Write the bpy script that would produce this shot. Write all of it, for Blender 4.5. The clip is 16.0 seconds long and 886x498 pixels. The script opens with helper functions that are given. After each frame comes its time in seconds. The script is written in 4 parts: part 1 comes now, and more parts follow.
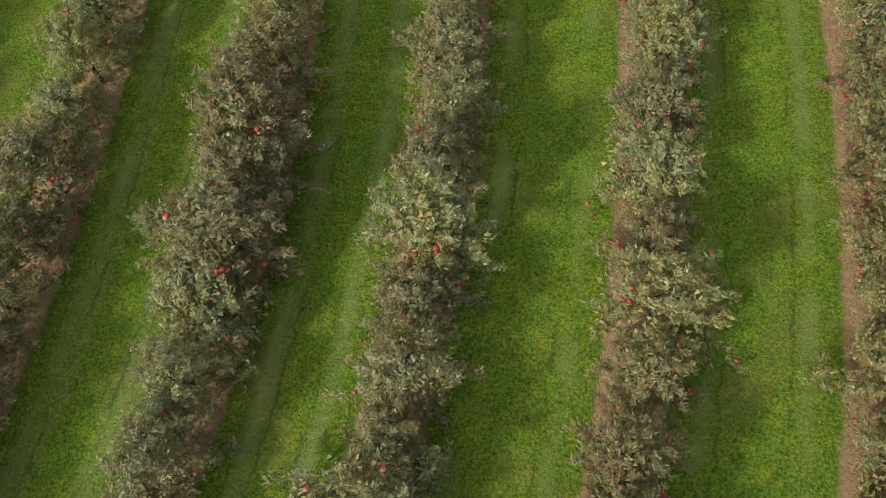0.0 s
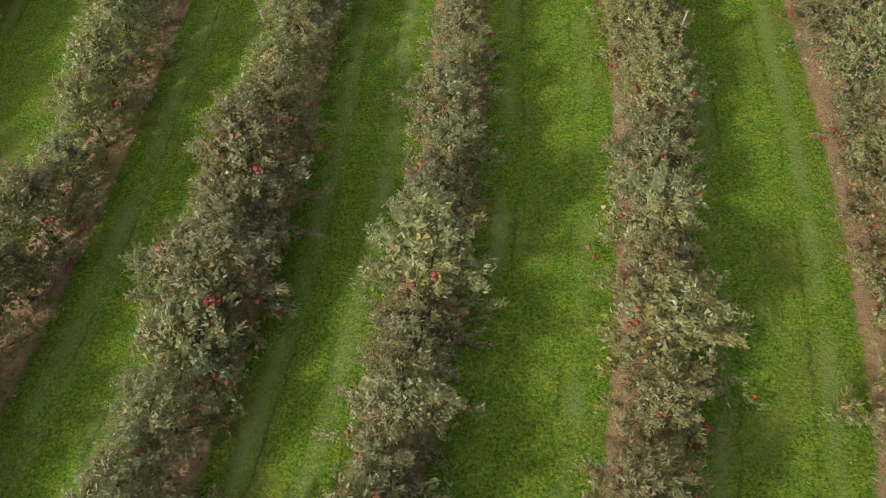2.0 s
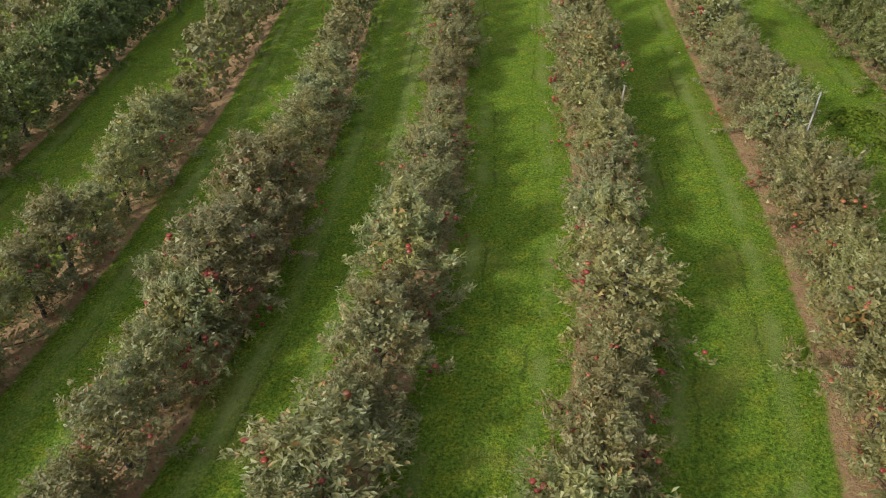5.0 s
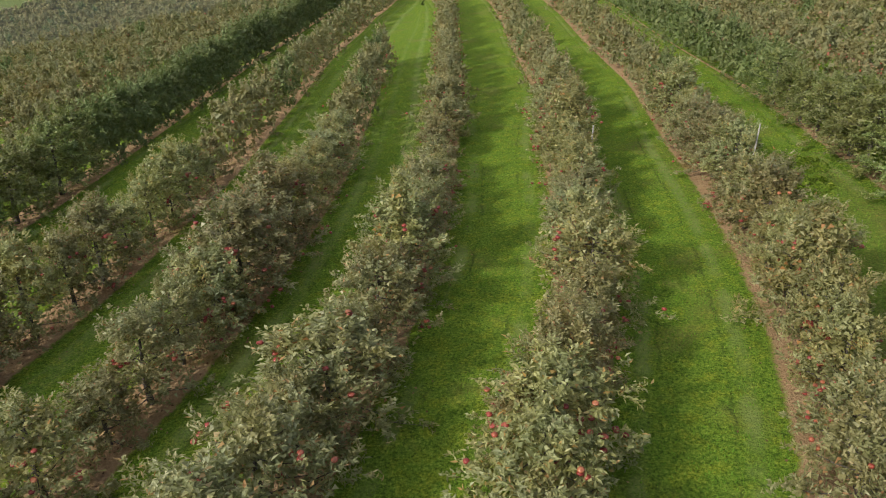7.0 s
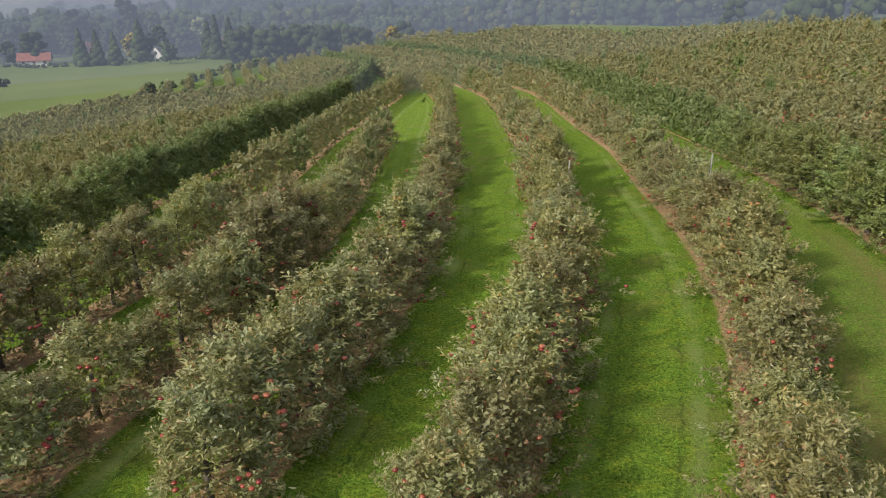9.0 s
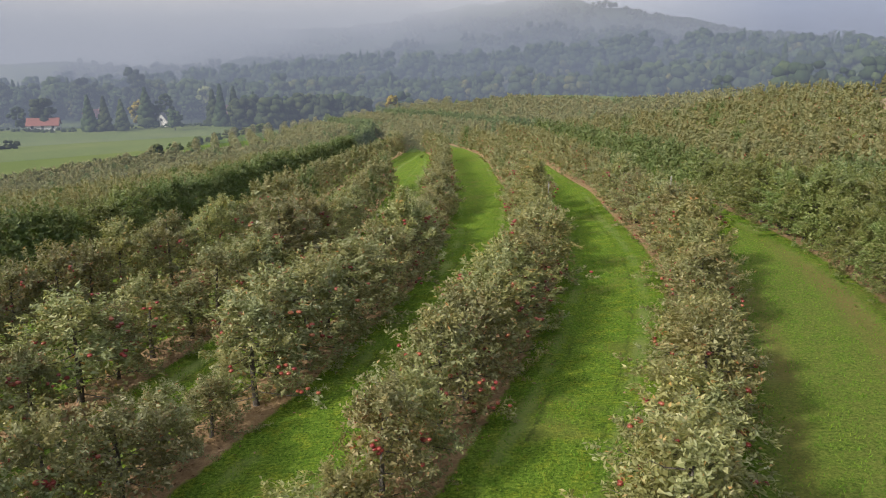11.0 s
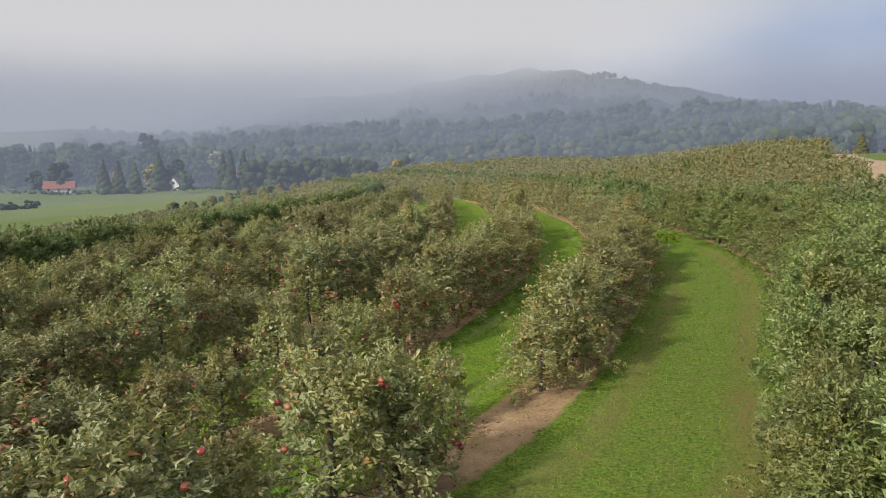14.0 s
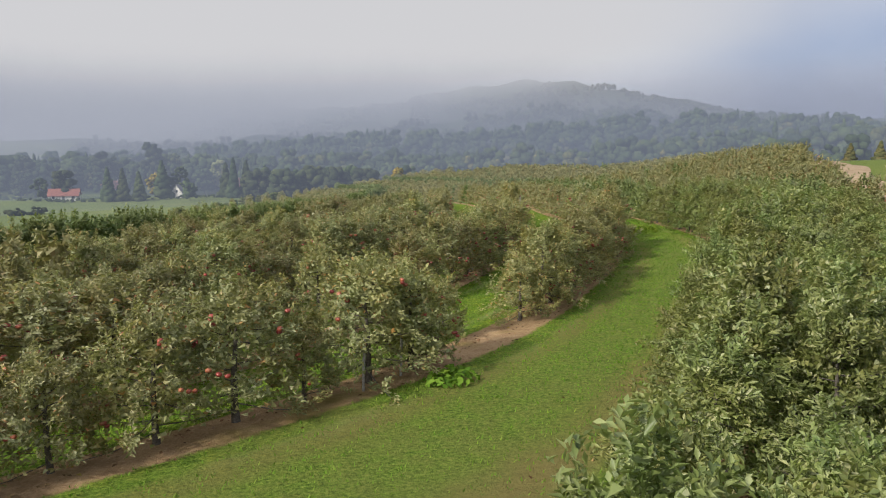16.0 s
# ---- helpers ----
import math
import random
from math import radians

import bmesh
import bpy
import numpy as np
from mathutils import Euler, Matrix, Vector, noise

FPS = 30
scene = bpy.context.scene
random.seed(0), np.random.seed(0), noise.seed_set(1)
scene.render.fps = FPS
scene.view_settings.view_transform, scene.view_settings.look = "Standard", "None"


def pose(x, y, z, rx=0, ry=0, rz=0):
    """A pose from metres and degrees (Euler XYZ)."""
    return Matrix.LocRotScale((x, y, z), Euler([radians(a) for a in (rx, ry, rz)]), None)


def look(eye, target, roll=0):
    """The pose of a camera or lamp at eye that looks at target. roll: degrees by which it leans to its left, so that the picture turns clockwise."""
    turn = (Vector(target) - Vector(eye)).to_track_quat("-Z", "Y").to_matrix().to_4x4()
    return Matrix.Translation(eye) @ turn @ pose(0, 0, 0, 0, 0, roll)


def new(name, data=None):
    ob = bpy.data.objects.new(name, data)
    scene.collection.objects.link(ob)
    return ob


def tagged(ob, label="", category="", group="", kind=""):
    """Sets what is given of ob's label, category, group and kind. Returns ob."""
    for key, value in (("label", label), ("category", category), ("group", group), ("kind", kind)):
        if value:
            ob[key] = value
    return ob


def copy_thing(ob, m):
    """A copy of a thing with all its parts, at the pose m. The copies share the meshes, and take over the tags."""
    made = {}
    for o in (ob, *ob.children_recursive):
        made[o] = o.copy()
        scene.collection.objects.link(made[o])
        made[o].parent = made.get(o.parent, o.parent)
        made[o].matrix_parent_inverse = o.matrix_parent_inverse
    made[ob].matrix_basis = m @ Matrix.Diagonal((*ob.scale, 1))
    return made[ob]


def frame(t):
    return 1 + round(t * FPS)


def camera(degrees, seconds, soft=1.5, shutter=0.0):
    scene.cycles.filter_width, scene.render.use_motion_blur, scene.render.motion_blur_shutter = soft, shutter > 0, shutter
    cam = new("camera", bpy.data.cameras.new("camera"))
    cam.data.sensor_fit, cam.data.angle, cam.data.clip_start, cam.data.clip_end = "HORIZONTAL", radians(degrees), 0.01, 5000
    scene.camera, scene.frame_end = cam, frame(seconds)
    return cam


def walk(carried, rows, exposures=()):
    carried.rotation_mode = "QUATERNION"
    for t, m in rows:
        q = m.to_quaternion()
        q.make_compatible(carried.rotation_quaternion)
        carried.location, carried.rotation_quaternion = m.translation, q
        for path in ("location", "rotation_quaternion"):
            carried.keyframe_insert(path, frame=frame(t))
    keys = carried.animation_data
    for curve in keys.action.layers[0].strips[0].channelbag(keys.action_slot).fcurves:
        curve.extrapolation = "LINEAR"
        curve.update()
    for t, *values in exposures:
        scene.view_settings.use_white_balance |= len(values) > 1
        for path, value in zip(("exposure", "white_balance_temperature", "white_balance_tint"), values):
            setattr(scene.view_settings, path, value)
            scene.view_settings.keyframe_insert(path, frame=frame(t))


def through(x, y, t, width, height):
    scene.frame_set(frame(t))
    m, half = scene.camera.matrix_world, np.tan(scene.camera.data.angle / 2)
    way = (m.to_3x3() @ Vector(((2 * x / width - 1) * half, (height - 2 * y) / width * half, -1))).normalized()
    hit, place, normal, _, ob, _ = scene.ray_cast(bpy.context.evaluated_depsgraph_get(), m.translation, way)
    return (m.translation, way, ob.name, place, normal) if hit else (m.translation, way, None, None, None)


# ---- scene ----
cam = camera(60.6, 16.0, 1.0)
PATH = [
    (0, (-1.425, -6.546, 14.261), (-1.4445, -5.9309, 12.3580), 0.34),
    (0.5, (-1.419, -6.902, 13.939), (-1.4443, -6.1983, 12.0672), -0.03),
    (1, (-1.400, -7.352, 13.624), (-1.4290, -6.5499, 11.7926), -0.05),
    (1.5, (-1.362, -7.895, 13.298), (-1.3951, -6.9908, 11.5142), -0.01),
    (2, (-1.308, -8.489, 13.002), (-1.3444, -7.4910, 11.2695), -0.11),
    (2.5, (-1.237, -9.229, 12.684), (-1.2781, -8.1278, 11.0148), -0.15),
    (3, (-1.114, -10.011, 12.354), (-1.1637, -8.8166, 10.7506), -0.29),
    (3.5, (-1.001, -10.873, 12.021), (-1.0548, -9.5844, 10.4922), -0.39),
    (4, (-0.867, -11.732, 11.679), (-0.9272, -10.3546, 10.2301), -0.52),
    (4.5, (-0.696, -12.701, 11.314), (-0.7621, -11.2375, 9.9520), -0.63),
    (4.7, (-0.606, -13.062, 11.195), (-0.6771, -11.5712, 9.8629), -0.79),
    (6.8, (-0.244, -17.033, 9.398), (-0.3147, -15.2934, 8.4132), -0.44),
    (7.5, (-0.129, -18.311, 8.837), (-0.2014, -16.5187, 7.9530), -0.42),
    (8, (-0.054, -19.181, 8.469), (-0.1280, -17.3562, 7.6535), -0.47),
    (8.5, (0.013, -20.146, 8.098), (-0.0606, -18.2906, 7.3542), -0.41),
    (9, (0.095, -21.090, 7.761), (0.0190, -19.2127, 7.0748), -0.34),
    (9.2, (0.108, -21.506, 7.635), (0.0322, -19.6204, 6.9726), -0.36),
    (11.3, (0.391, -25.760, 6.619), (0.3221, -23.8215, 6.1312), 0.38),
    (11.5, (0.454, -26.283, 6.515), (0.3796, -24.3413, 6.0429), 0.27),
    (12, (0.552, -27.477, 6.386), (0.4761, -25.5287, 5.9406), 0.36),
    (12.5, (0.621, -28.719, 6.245), (0.5429, -26.7639, 5.8304), 0.36),
    (13, (0.671, -29.834, 6.123), (0.5918, -27.8742, 5.7341), 0.45),
    (13.5, (0.749, -30.974, 5.974), (0.6695, -29.0089, 5.6114), 0.44),
    (14, (0.798, -31.992, 5.813), (0.7178, -30.0227, 5.4721), 0.34),
    (14.5, (0.835, -33.058, 5.640), (0.7551, -31.0855, 5.3188), 0.43),
    (15, (0.884, -34.012, 5.498), (0.8035, -32.0388, 5.1838), 0.43),
    (15.5, (0.900, -34.938, 5.419), (0.8214, -32.9642, 5.1072), 0.53),
    (16, (0.929, -35.845, 5.345), (0.8489, -33.8719, 5.0316), 0.53),
]
walk(cam, [(t, look(e, g, r)) for t, e, g, r in PATH],
     [(0, -0.12), (4.5, -0.10), (9, 0.07), (12.5, 0.12), (16, 0.12)])

# ---- light ----
SUN_FROM = Vector((-0.74, -0.70, 0.64)).normalized()
world = bpy.data.worlds.new("sky")
scene.world = world
world.use_nodes = True
wn, wl = world.node_tree.nodes, world.node_tree.links
wn.clear()
w_out = wn.new("ShaderNodeOutputWorld")
w_bg = wn.new("ShaderNodeBackground")
w_sky = wn.new("ShaderNodeTexSky")
w_sky.sky_type = "NISHITA"
w_sky.sun_disc = False
w_sky.sun_elevation = math.asin(SUN_FROM.z)
w_sky.sun_rotation = math.atan2(SUN_FROM.x, SUN_FROM.y)
w_sky.dust_density = 3.0
w_dim = wn.new("ShaderNodeMix")
w_dim.data_type = "RGBA"
w_dim.blend_type = "MULTIPLY"
w_dim.inputs[0].default_value = 1.0
w_dim.inputs[7].default_value = (0.11, 0.11, 0.11, 1)
w_co = wn.new("ShaderNodeTexCoord")
w_map = wn.new("ShaderNodeMapping")
w_map.inputs["Scale"].default_value = (1.0, 1.0, 2.6)
w_noise = wn.new("ShaderNodeTexNoise")
w_noise.inputs["Scale"].default_value = 2.2
w_noise.inputs["Detail"].default_value = 5.0
w_sep = wn.new("ShaderNodeSeparateXYZ")
w_clear = wn.new("ShaderNodeMapRange")          # clearer sky towards +x
w_clear.inputs[1].default_value, w_clear.inputs[2].default_value = -0.10, 0.36
w_clear.inputs[3].default_value, w_clear.inputs[4].default_value = 0.0, 0.92
w_nm = wn.new("ShaderNodeMapRange")
w_nm.inputs[1].default_value, w_nm.inputs[2].default_value = 0.35, 0.65
w_nm.inputs[3].default_value, w_nm.inputs[4].default_value = -0.14, 0.14
w_add = wn.new("ShaderNodeMath")
w_add.operation = "ADD"
w_add.use_clamp = True
w_mix = wn.new("ShaderNodeMix")
w_mix.data_type = "RGBA"
w_mix.inputs[6].default_value = (0.88, 0.875, 0.88, 1)
w_tint = wn.new("ShaderNodeMix")
w_tint.data_type = "RGBA"
w_tint.inputs[0].default_value = 0.62
w_tint.inputs[7].default_value = (0.30, 0.36, 0.60, 1)
wl.new(w_co.outputs["Generated"], w_map.inputs["Vector"])
wl.new(w_map.outputs["Vector"], w_noise.inputs["Vector"])
wl.new(w_co.outputs["Generated"], w_sep.inputs[0])
wl.new(w_sep.outputs["X"], w_clear.inputs[0])
wl.new(w_noise.outputs["Fac"], w_nm.inputs[0])
wl.new(w_clear.outputs[0], w_add.inputs[0])
wl.new(w_nm.outputs[0], w_add.inputs[1])
wl.new(w_sky.outputs["Color"], w_dim.inputs[6])
wl.new(w_dim.outputs[2], w_tint.inputs[6])
wl.new(w_add.outputs[0], w_mix.inputs[0])
wl.new(w_tint.outputs[2], w_mix.inputs[7])
# the haze is brightest round the veiled sun
w_dot = wn.new("ShaderNodeVectorMath")
w_dot.operation = "DOT_PRODUCT"
w_dot.inputs[1].default_value = SUN_FROM
w_halo = wn.new("ShaderNodeMapRange")
w_halo.interpolation_type = "SMOOTHSTEP"
w_halo.inputs[1].default_value, w_halo.inputs[2].default_value = 0.05, 1.0
w_halo.inputs[3].default_value, w_halo.inputs[4].default_value = 0.0, 0.5
w_sum = wn.new("ShaderNodeMix")
w_sum.data_type, w_sum.blend_type = "RGBA", "ADD"
w_sum.inputs[7].default_value = (1.0, 0.98, 0.95, 1)
wl.new(w_co.outputs["Generated"], w_dot.inputs[0])
wl.new(w_dot.outputs["Value"], w_halo.inputs[0])
wl.new(w_halo.outputs[0], w_sum.inputs[0])
w_sum.clamp_factor = False
wl.new(w_mix.outputs[2], w_sum.inputs[6])
wl.new(w_sum.outputs[2], w_bg.inputs["Color"])
w_bg.inputs["Strength"].default_value = 1.0
wl.new(w_bg.outputs[0], w_out.inputs["Surface"])

sun_data = bpy.data.lights.new("sun", "SUN")
sun_data.energy = 4.3
sun_data.angle = radians(3.5)
sun_data.color = (1.0, 0.94, 0.85)
sun = new("sun", sun_data)
sun.matrix_world = look(SUN_FROM * 100, (0, 0, 0))

# ---- materials ----
def material(name, rough=0.8, spec=0.3):
    m = bpy.data.materials.new(name)
    m.use_nodes = True
    b = m.node_tree.nodes["Principled BSDF"]
    b.inputs["Roughness"].default_value = rough
    b.inputs["Specular IOR Level"].default_value = spec
    return m, m.node_tree.nodes, m.node_tree.links, b


def ramp(nodes, stops):
    r = nodes.new("ShaderNodeValToRGB")
    e = r.color_ramp.elements
    e[0].position, e[0].color = stops[0][0], (*stops[0][1], 1)
    e[1].position, e[1].color = stops[-1][0], (*stops[-1][1], 1)
    for p, c in stops[1:-1]:
        n = e.new(p)
        n.color = (*c, 1)
    return r


def noise_node(nodes, links, scale, detail=4.0, rough=0.6, vector=None):
    n = nodes.new("ShaderNodeTexNoise")
    n.inputs["Scale"].default_value = scale
    n.inputs["Detail"].default_value = detail
    n.inputs["Roughness"].default_value = rough
    if vector is not None:
        links.new(vector, n.inputs["Vector"])
    return n


def mixer(nodes, links, fac, a, b, mode="MIX"):
    m = nodes.new("ShaderNodeMix")
    m.data_type, m.blend_type = "RGBA", mode
    for socket, value in ((m.inputs[0], fac), (m.inputs[6], a), (m.inputs[7], b)):
        if isinstance(value, bpy.types.NodeSocket):
            links.new(value, socket)
        elif isinstance(value, (int, float)):
            socket.default_value = value
        else:
            socket.default_value = (*value, 1)
    return m.outputs[2]


def calc(nodes, links, op, a, b=0.0, clamp=False):
    m = nodes.new("ShaderNodeMath")
    m.operation, m.use_clamp = op, clamp
    for socket, value in ((m.inputs[0], a), (m.inputs[1], b)):
        if isinstance(value, bpy.types.NodeSocket):
            links.new(value, socket)
        else:
            socket.default_value = value
    return m.outputs[0]


def span(nodes, links, value, a, b, lo=0.0, hi=1.0):
    m = nodes.new("ShaderNodeMapRange")
    m.interpolation_type = "SMOOTHSTEP"
    links.new(value, m.inputs[0])
    for i, v in enumerate((a, b, lo, hi)):
        m.inputs[i + 1].default_value = v
    return m.outputs[0]


def bump(nodes, links, height, bsdf, strength, distance):
    b = nodes.new("ShaderNodeBump")
    b.inputs["Strength"].default_value = strength
    b.inputs["Distance"].default_value = distance
    links.new(height, b.inputs["Height"])
    links.new(b.outputs[0], bsdf.inputs["Normal"])


def leaf_material(name, stops, tree_shift, rough=0.5, spec=0.4, through=0.25, stand=0.3, stand_tone=(0.84, 1.0, 0.84), clump_shade=1.0):
    """Leaves: each one has its own tone, each tree a slight cast of its own."""
    m, n, l, b = material(name, rough, spec)
    geo = n.new("ShaderNodeNewGeometry")
    info = n.new("ShaderNodeObjectInfo")
    r = ramp(n, stops)
    l.new(geo.outputs["Random Per Island"], r.inputs[0])
    patch = noise_node(n, l, 1.4, 3, 0.6, geo.outputs["Position"])
    tone = mixer(n, l, span(n, l, patch.outputs["Fac"], 0.35, 0.7), r.outputs[0], mixer(n, l, 1.0, r.outputs[0], tree_shift, "MULTIPLY"))
    wide = noise_node(n, l, stand, 3, 0.6, geo.outputs["Position"])
    tone = mixer(n, l, span(n, l, wide.outputs["Fac"], 0.42, 0.62), tone, mixer(n, l, 1.0, tone, stand_tone, "MULTIPLY"))
    if clump_shade < 1.0:                              # leaf colour darkened in random clumps, standing in for shade in the crown
        little = noise_node(n, l, 3.6, 2, 0.5, geo.outputs["Position"])
        tone = mixer(n, l, span(n, l, little.outputs["Fac"], 0.40, 0.60), mixer(n, l, 1.0, tone, (clump_shade, clump_shade, clump_shade), "MULTIPLY"), tone)
    hsv = n.new("ShaderNodeHueSaturation")
    l.new(tone, hsv.inputs["Color"])
    l.new(span(n, l, info.outputs["Random"], 0, 1, 0.88, 1.14), hsv.inputs["Value"])
    l.new(span(n, l, info.outputs["Random"], 0, 1, 0.480, 0.515), hsv.inputs["Hue"])
    l.new(hsv.outputs[0], b.inputs["Base Color"])
    tr = n.new("ShaderNodeBsdfTranslucent")
    l.new(mixer(n, l, 1.0, hsv.outputs[0], (1.2, 1.28, 0.75), "MULTIPLY"), tr.inputs["Color"])
    mx = n.new("ShaderNodeMixShader")
    mx.inputs[0].default_value = through
    l.new(b.outputs[0], mx.inputs[1])
    l.new(tr.outputs[0], mx.inputs[2])
    l.new(mx.outputs[0], n["Material Output"].inputs["Surface"])
    return m


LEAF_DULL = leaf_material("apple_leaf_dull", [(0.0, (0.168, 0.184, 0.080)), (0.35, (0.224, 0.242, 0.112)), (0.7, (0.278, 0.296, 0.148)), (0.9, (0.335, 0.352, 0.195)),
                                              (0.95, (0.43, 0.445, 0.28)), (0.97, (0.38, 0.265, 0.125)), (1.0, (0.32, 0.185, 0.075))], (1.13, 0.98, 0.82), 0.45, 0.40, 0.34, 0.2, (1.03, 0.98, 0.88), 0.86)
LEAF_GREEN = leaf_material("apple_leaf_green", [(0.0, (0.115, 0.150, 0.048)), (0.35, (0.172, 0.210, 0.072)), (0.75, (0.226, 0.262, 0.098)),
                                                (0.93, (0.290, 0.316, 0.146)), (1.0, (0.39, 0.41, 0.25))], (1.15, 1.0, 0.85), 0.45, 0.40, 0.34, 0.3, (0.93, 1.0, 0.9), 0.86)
LEAF_DULL_FAR = leaf_material("apple_foliage_dull", [(0.0, (0.155, 0.162, 0.077)), (0.5, (0.192, 0.199, 0.102)), (0.9, (0.231, 0.235, 0.130)), (1.0, (0.239, 0.202, 0.108))],
                              (1.12, 0.98, 0.84), 0.6, 0.25, 0.25, 0.5, (1.05, 0.96, 0.90))
LEAF_GREEN_FAR = leaf_material("apple_foliage_green", [(0.0, (0.102, 0.125, 0.048)), (0.6, (0.132, 0.157, 0.064)), (1.0, (0.172, 0.192, 0.089))],
                               (1.12, 1.0, 0.85), 0.6, 0.25, 0.25, 0.3, (0.93, 1.0, 0.9))
LEAF_BUSH = leaf_material("bush_leaf", [(0.0, (0.075, 0.092, 0.037)), (0.5, (0.092, 0.110, 0.045)), (1.0, (0.114, 0.129, 0.055))], (1.15, 1.0, 0.85), 0.9, 0.05, 0.1)
LEAF_WOOD = leaf_material("woodland_leaf", [(0.0, (0.024, 0.036, 0.020)), (0.5, (0.034, 0.050, 0.025)), (1.0, (0.048, 0.064, 0.032))],
                          (1.15, 1.05, 0.8), 0.9, 0.05, 0.1, 0.03, (1.55, 1.5, 1.2))
LEAF_PALE = leaf_material("pale_woodland_leaf", [(0.0, (0.040, 0.056, 0.026)), (0.5, (0.056, 0.074, 0.031)), (1.0, (0.080, 0.092, 0.040))], (1.3, 1.05, 0.8), 0.8, 0.1, 0.1, 0.05, (1.4, 1.2, 0.9))
LEAF_GOLD = leaf_material("autumn_leaf", [(0.0, (0.12, 0.11, 0.02)), (0.6, (0.24, 0.21, 0.04)), (1.0, (0.32, 0.26, 0.06))], (1.1, 1.0, 0.8), 0.8, 0.1, 0.1)
LEAF_DRY = leaf_material("fallen_leaf", [(0.0, (0.12, 0.075, 0.04)), (0.5, (0.22, 0.14, 0.08)), (0.85, (0.32, 0.22, 0.13)), (1.0, (0.34, 0.27, 0.06))], (1.1, 0.95, 0.8), 0.9, 0.1, 0.0)
GRASS = leaf_material("grass_blade", [(0.0, (0.072, 0.135, 0.013)), (0.5, (0.110, 0.190, 0.020)), (0.9, (0.150, 0.235, 0.028)), (1.0, (0.21, 0.285, 0.05))],
                      (1.2, 1.06, 0.9), 0.7, 0.15, 0.3)


def bark_material():
    m, n, l, b = material("bark", 0.9, 0.15)
    geo = n.new("ShaderNodeNewGeometry")
    a = noise_node(n, l, 22, 5, 0.7, geo.outputs["Position"])
    c = ramp(n, [(0.3, (0.045, 0.038, 0.032)), (0.55, (0.12, 0.105, 0.088)), (0.8, (0.21, 0.19, 0.165))])
    l.new(a.outputs["Fac"], c.inputs[0])
    l.new(c.outputs[0], b.inputs["Base Color"])
    bump(n, l, a.outputs["Fac"], b, 0.8, 0.01)
    return m


def stake_material():
    m, n, l, b = material("weathered_wood", 0.85, 0.2)
    geo = n.new("ShaderNodeNewGeometry")
    a = noise_node(n, l, 30, 4, 0.6, geo.outputs["Position"])
    c = ramp(n, [(0.3, (0.22, 0.205, 0.185)), (0.7, (0.42, 0.40, 0.37))])
    l.new(a.outputs["Fac"], c.inputs[0])
    l.new(c.outputs[0], b.inputs["Base Color"])
    bump(n, l, a.outputs["Fac"], b, 0.5, 0.004)
    return m


def apple_material():
    m, n, l, b = material("apple_skin", 0.35, 0.5)
    geo = n.new("ShaderNodeNewGeometry")
    info = n.new("ShaderNodeObjectInfo")
    a = noise_node(n, l, 28, 3, 0.6, geo.outputs["Position"])
    s = calc(n, l, "ADD", calc(n, l, "MULTIPLY", info.outputs["Random"], 0.55), calc(n, l, "MULTIPLY", a.outputs["Fac"], 0.5))
    c = ramp(n, [(0.2, (0.17, 0.020, 0.018)), (0.5, (0.25, 0.042, 0.030)), (0.75, (0.31, 0.105, 0.050)), (1.0, (0.36, 0.24, 0.085))])
    l.new(s, c.inputs[0])
    l.new(c.outputs[0], b.inputs["Base Color"])
    return m


BARK, STAKE, APPLE = bark_material(), stake_material(), apple_material()


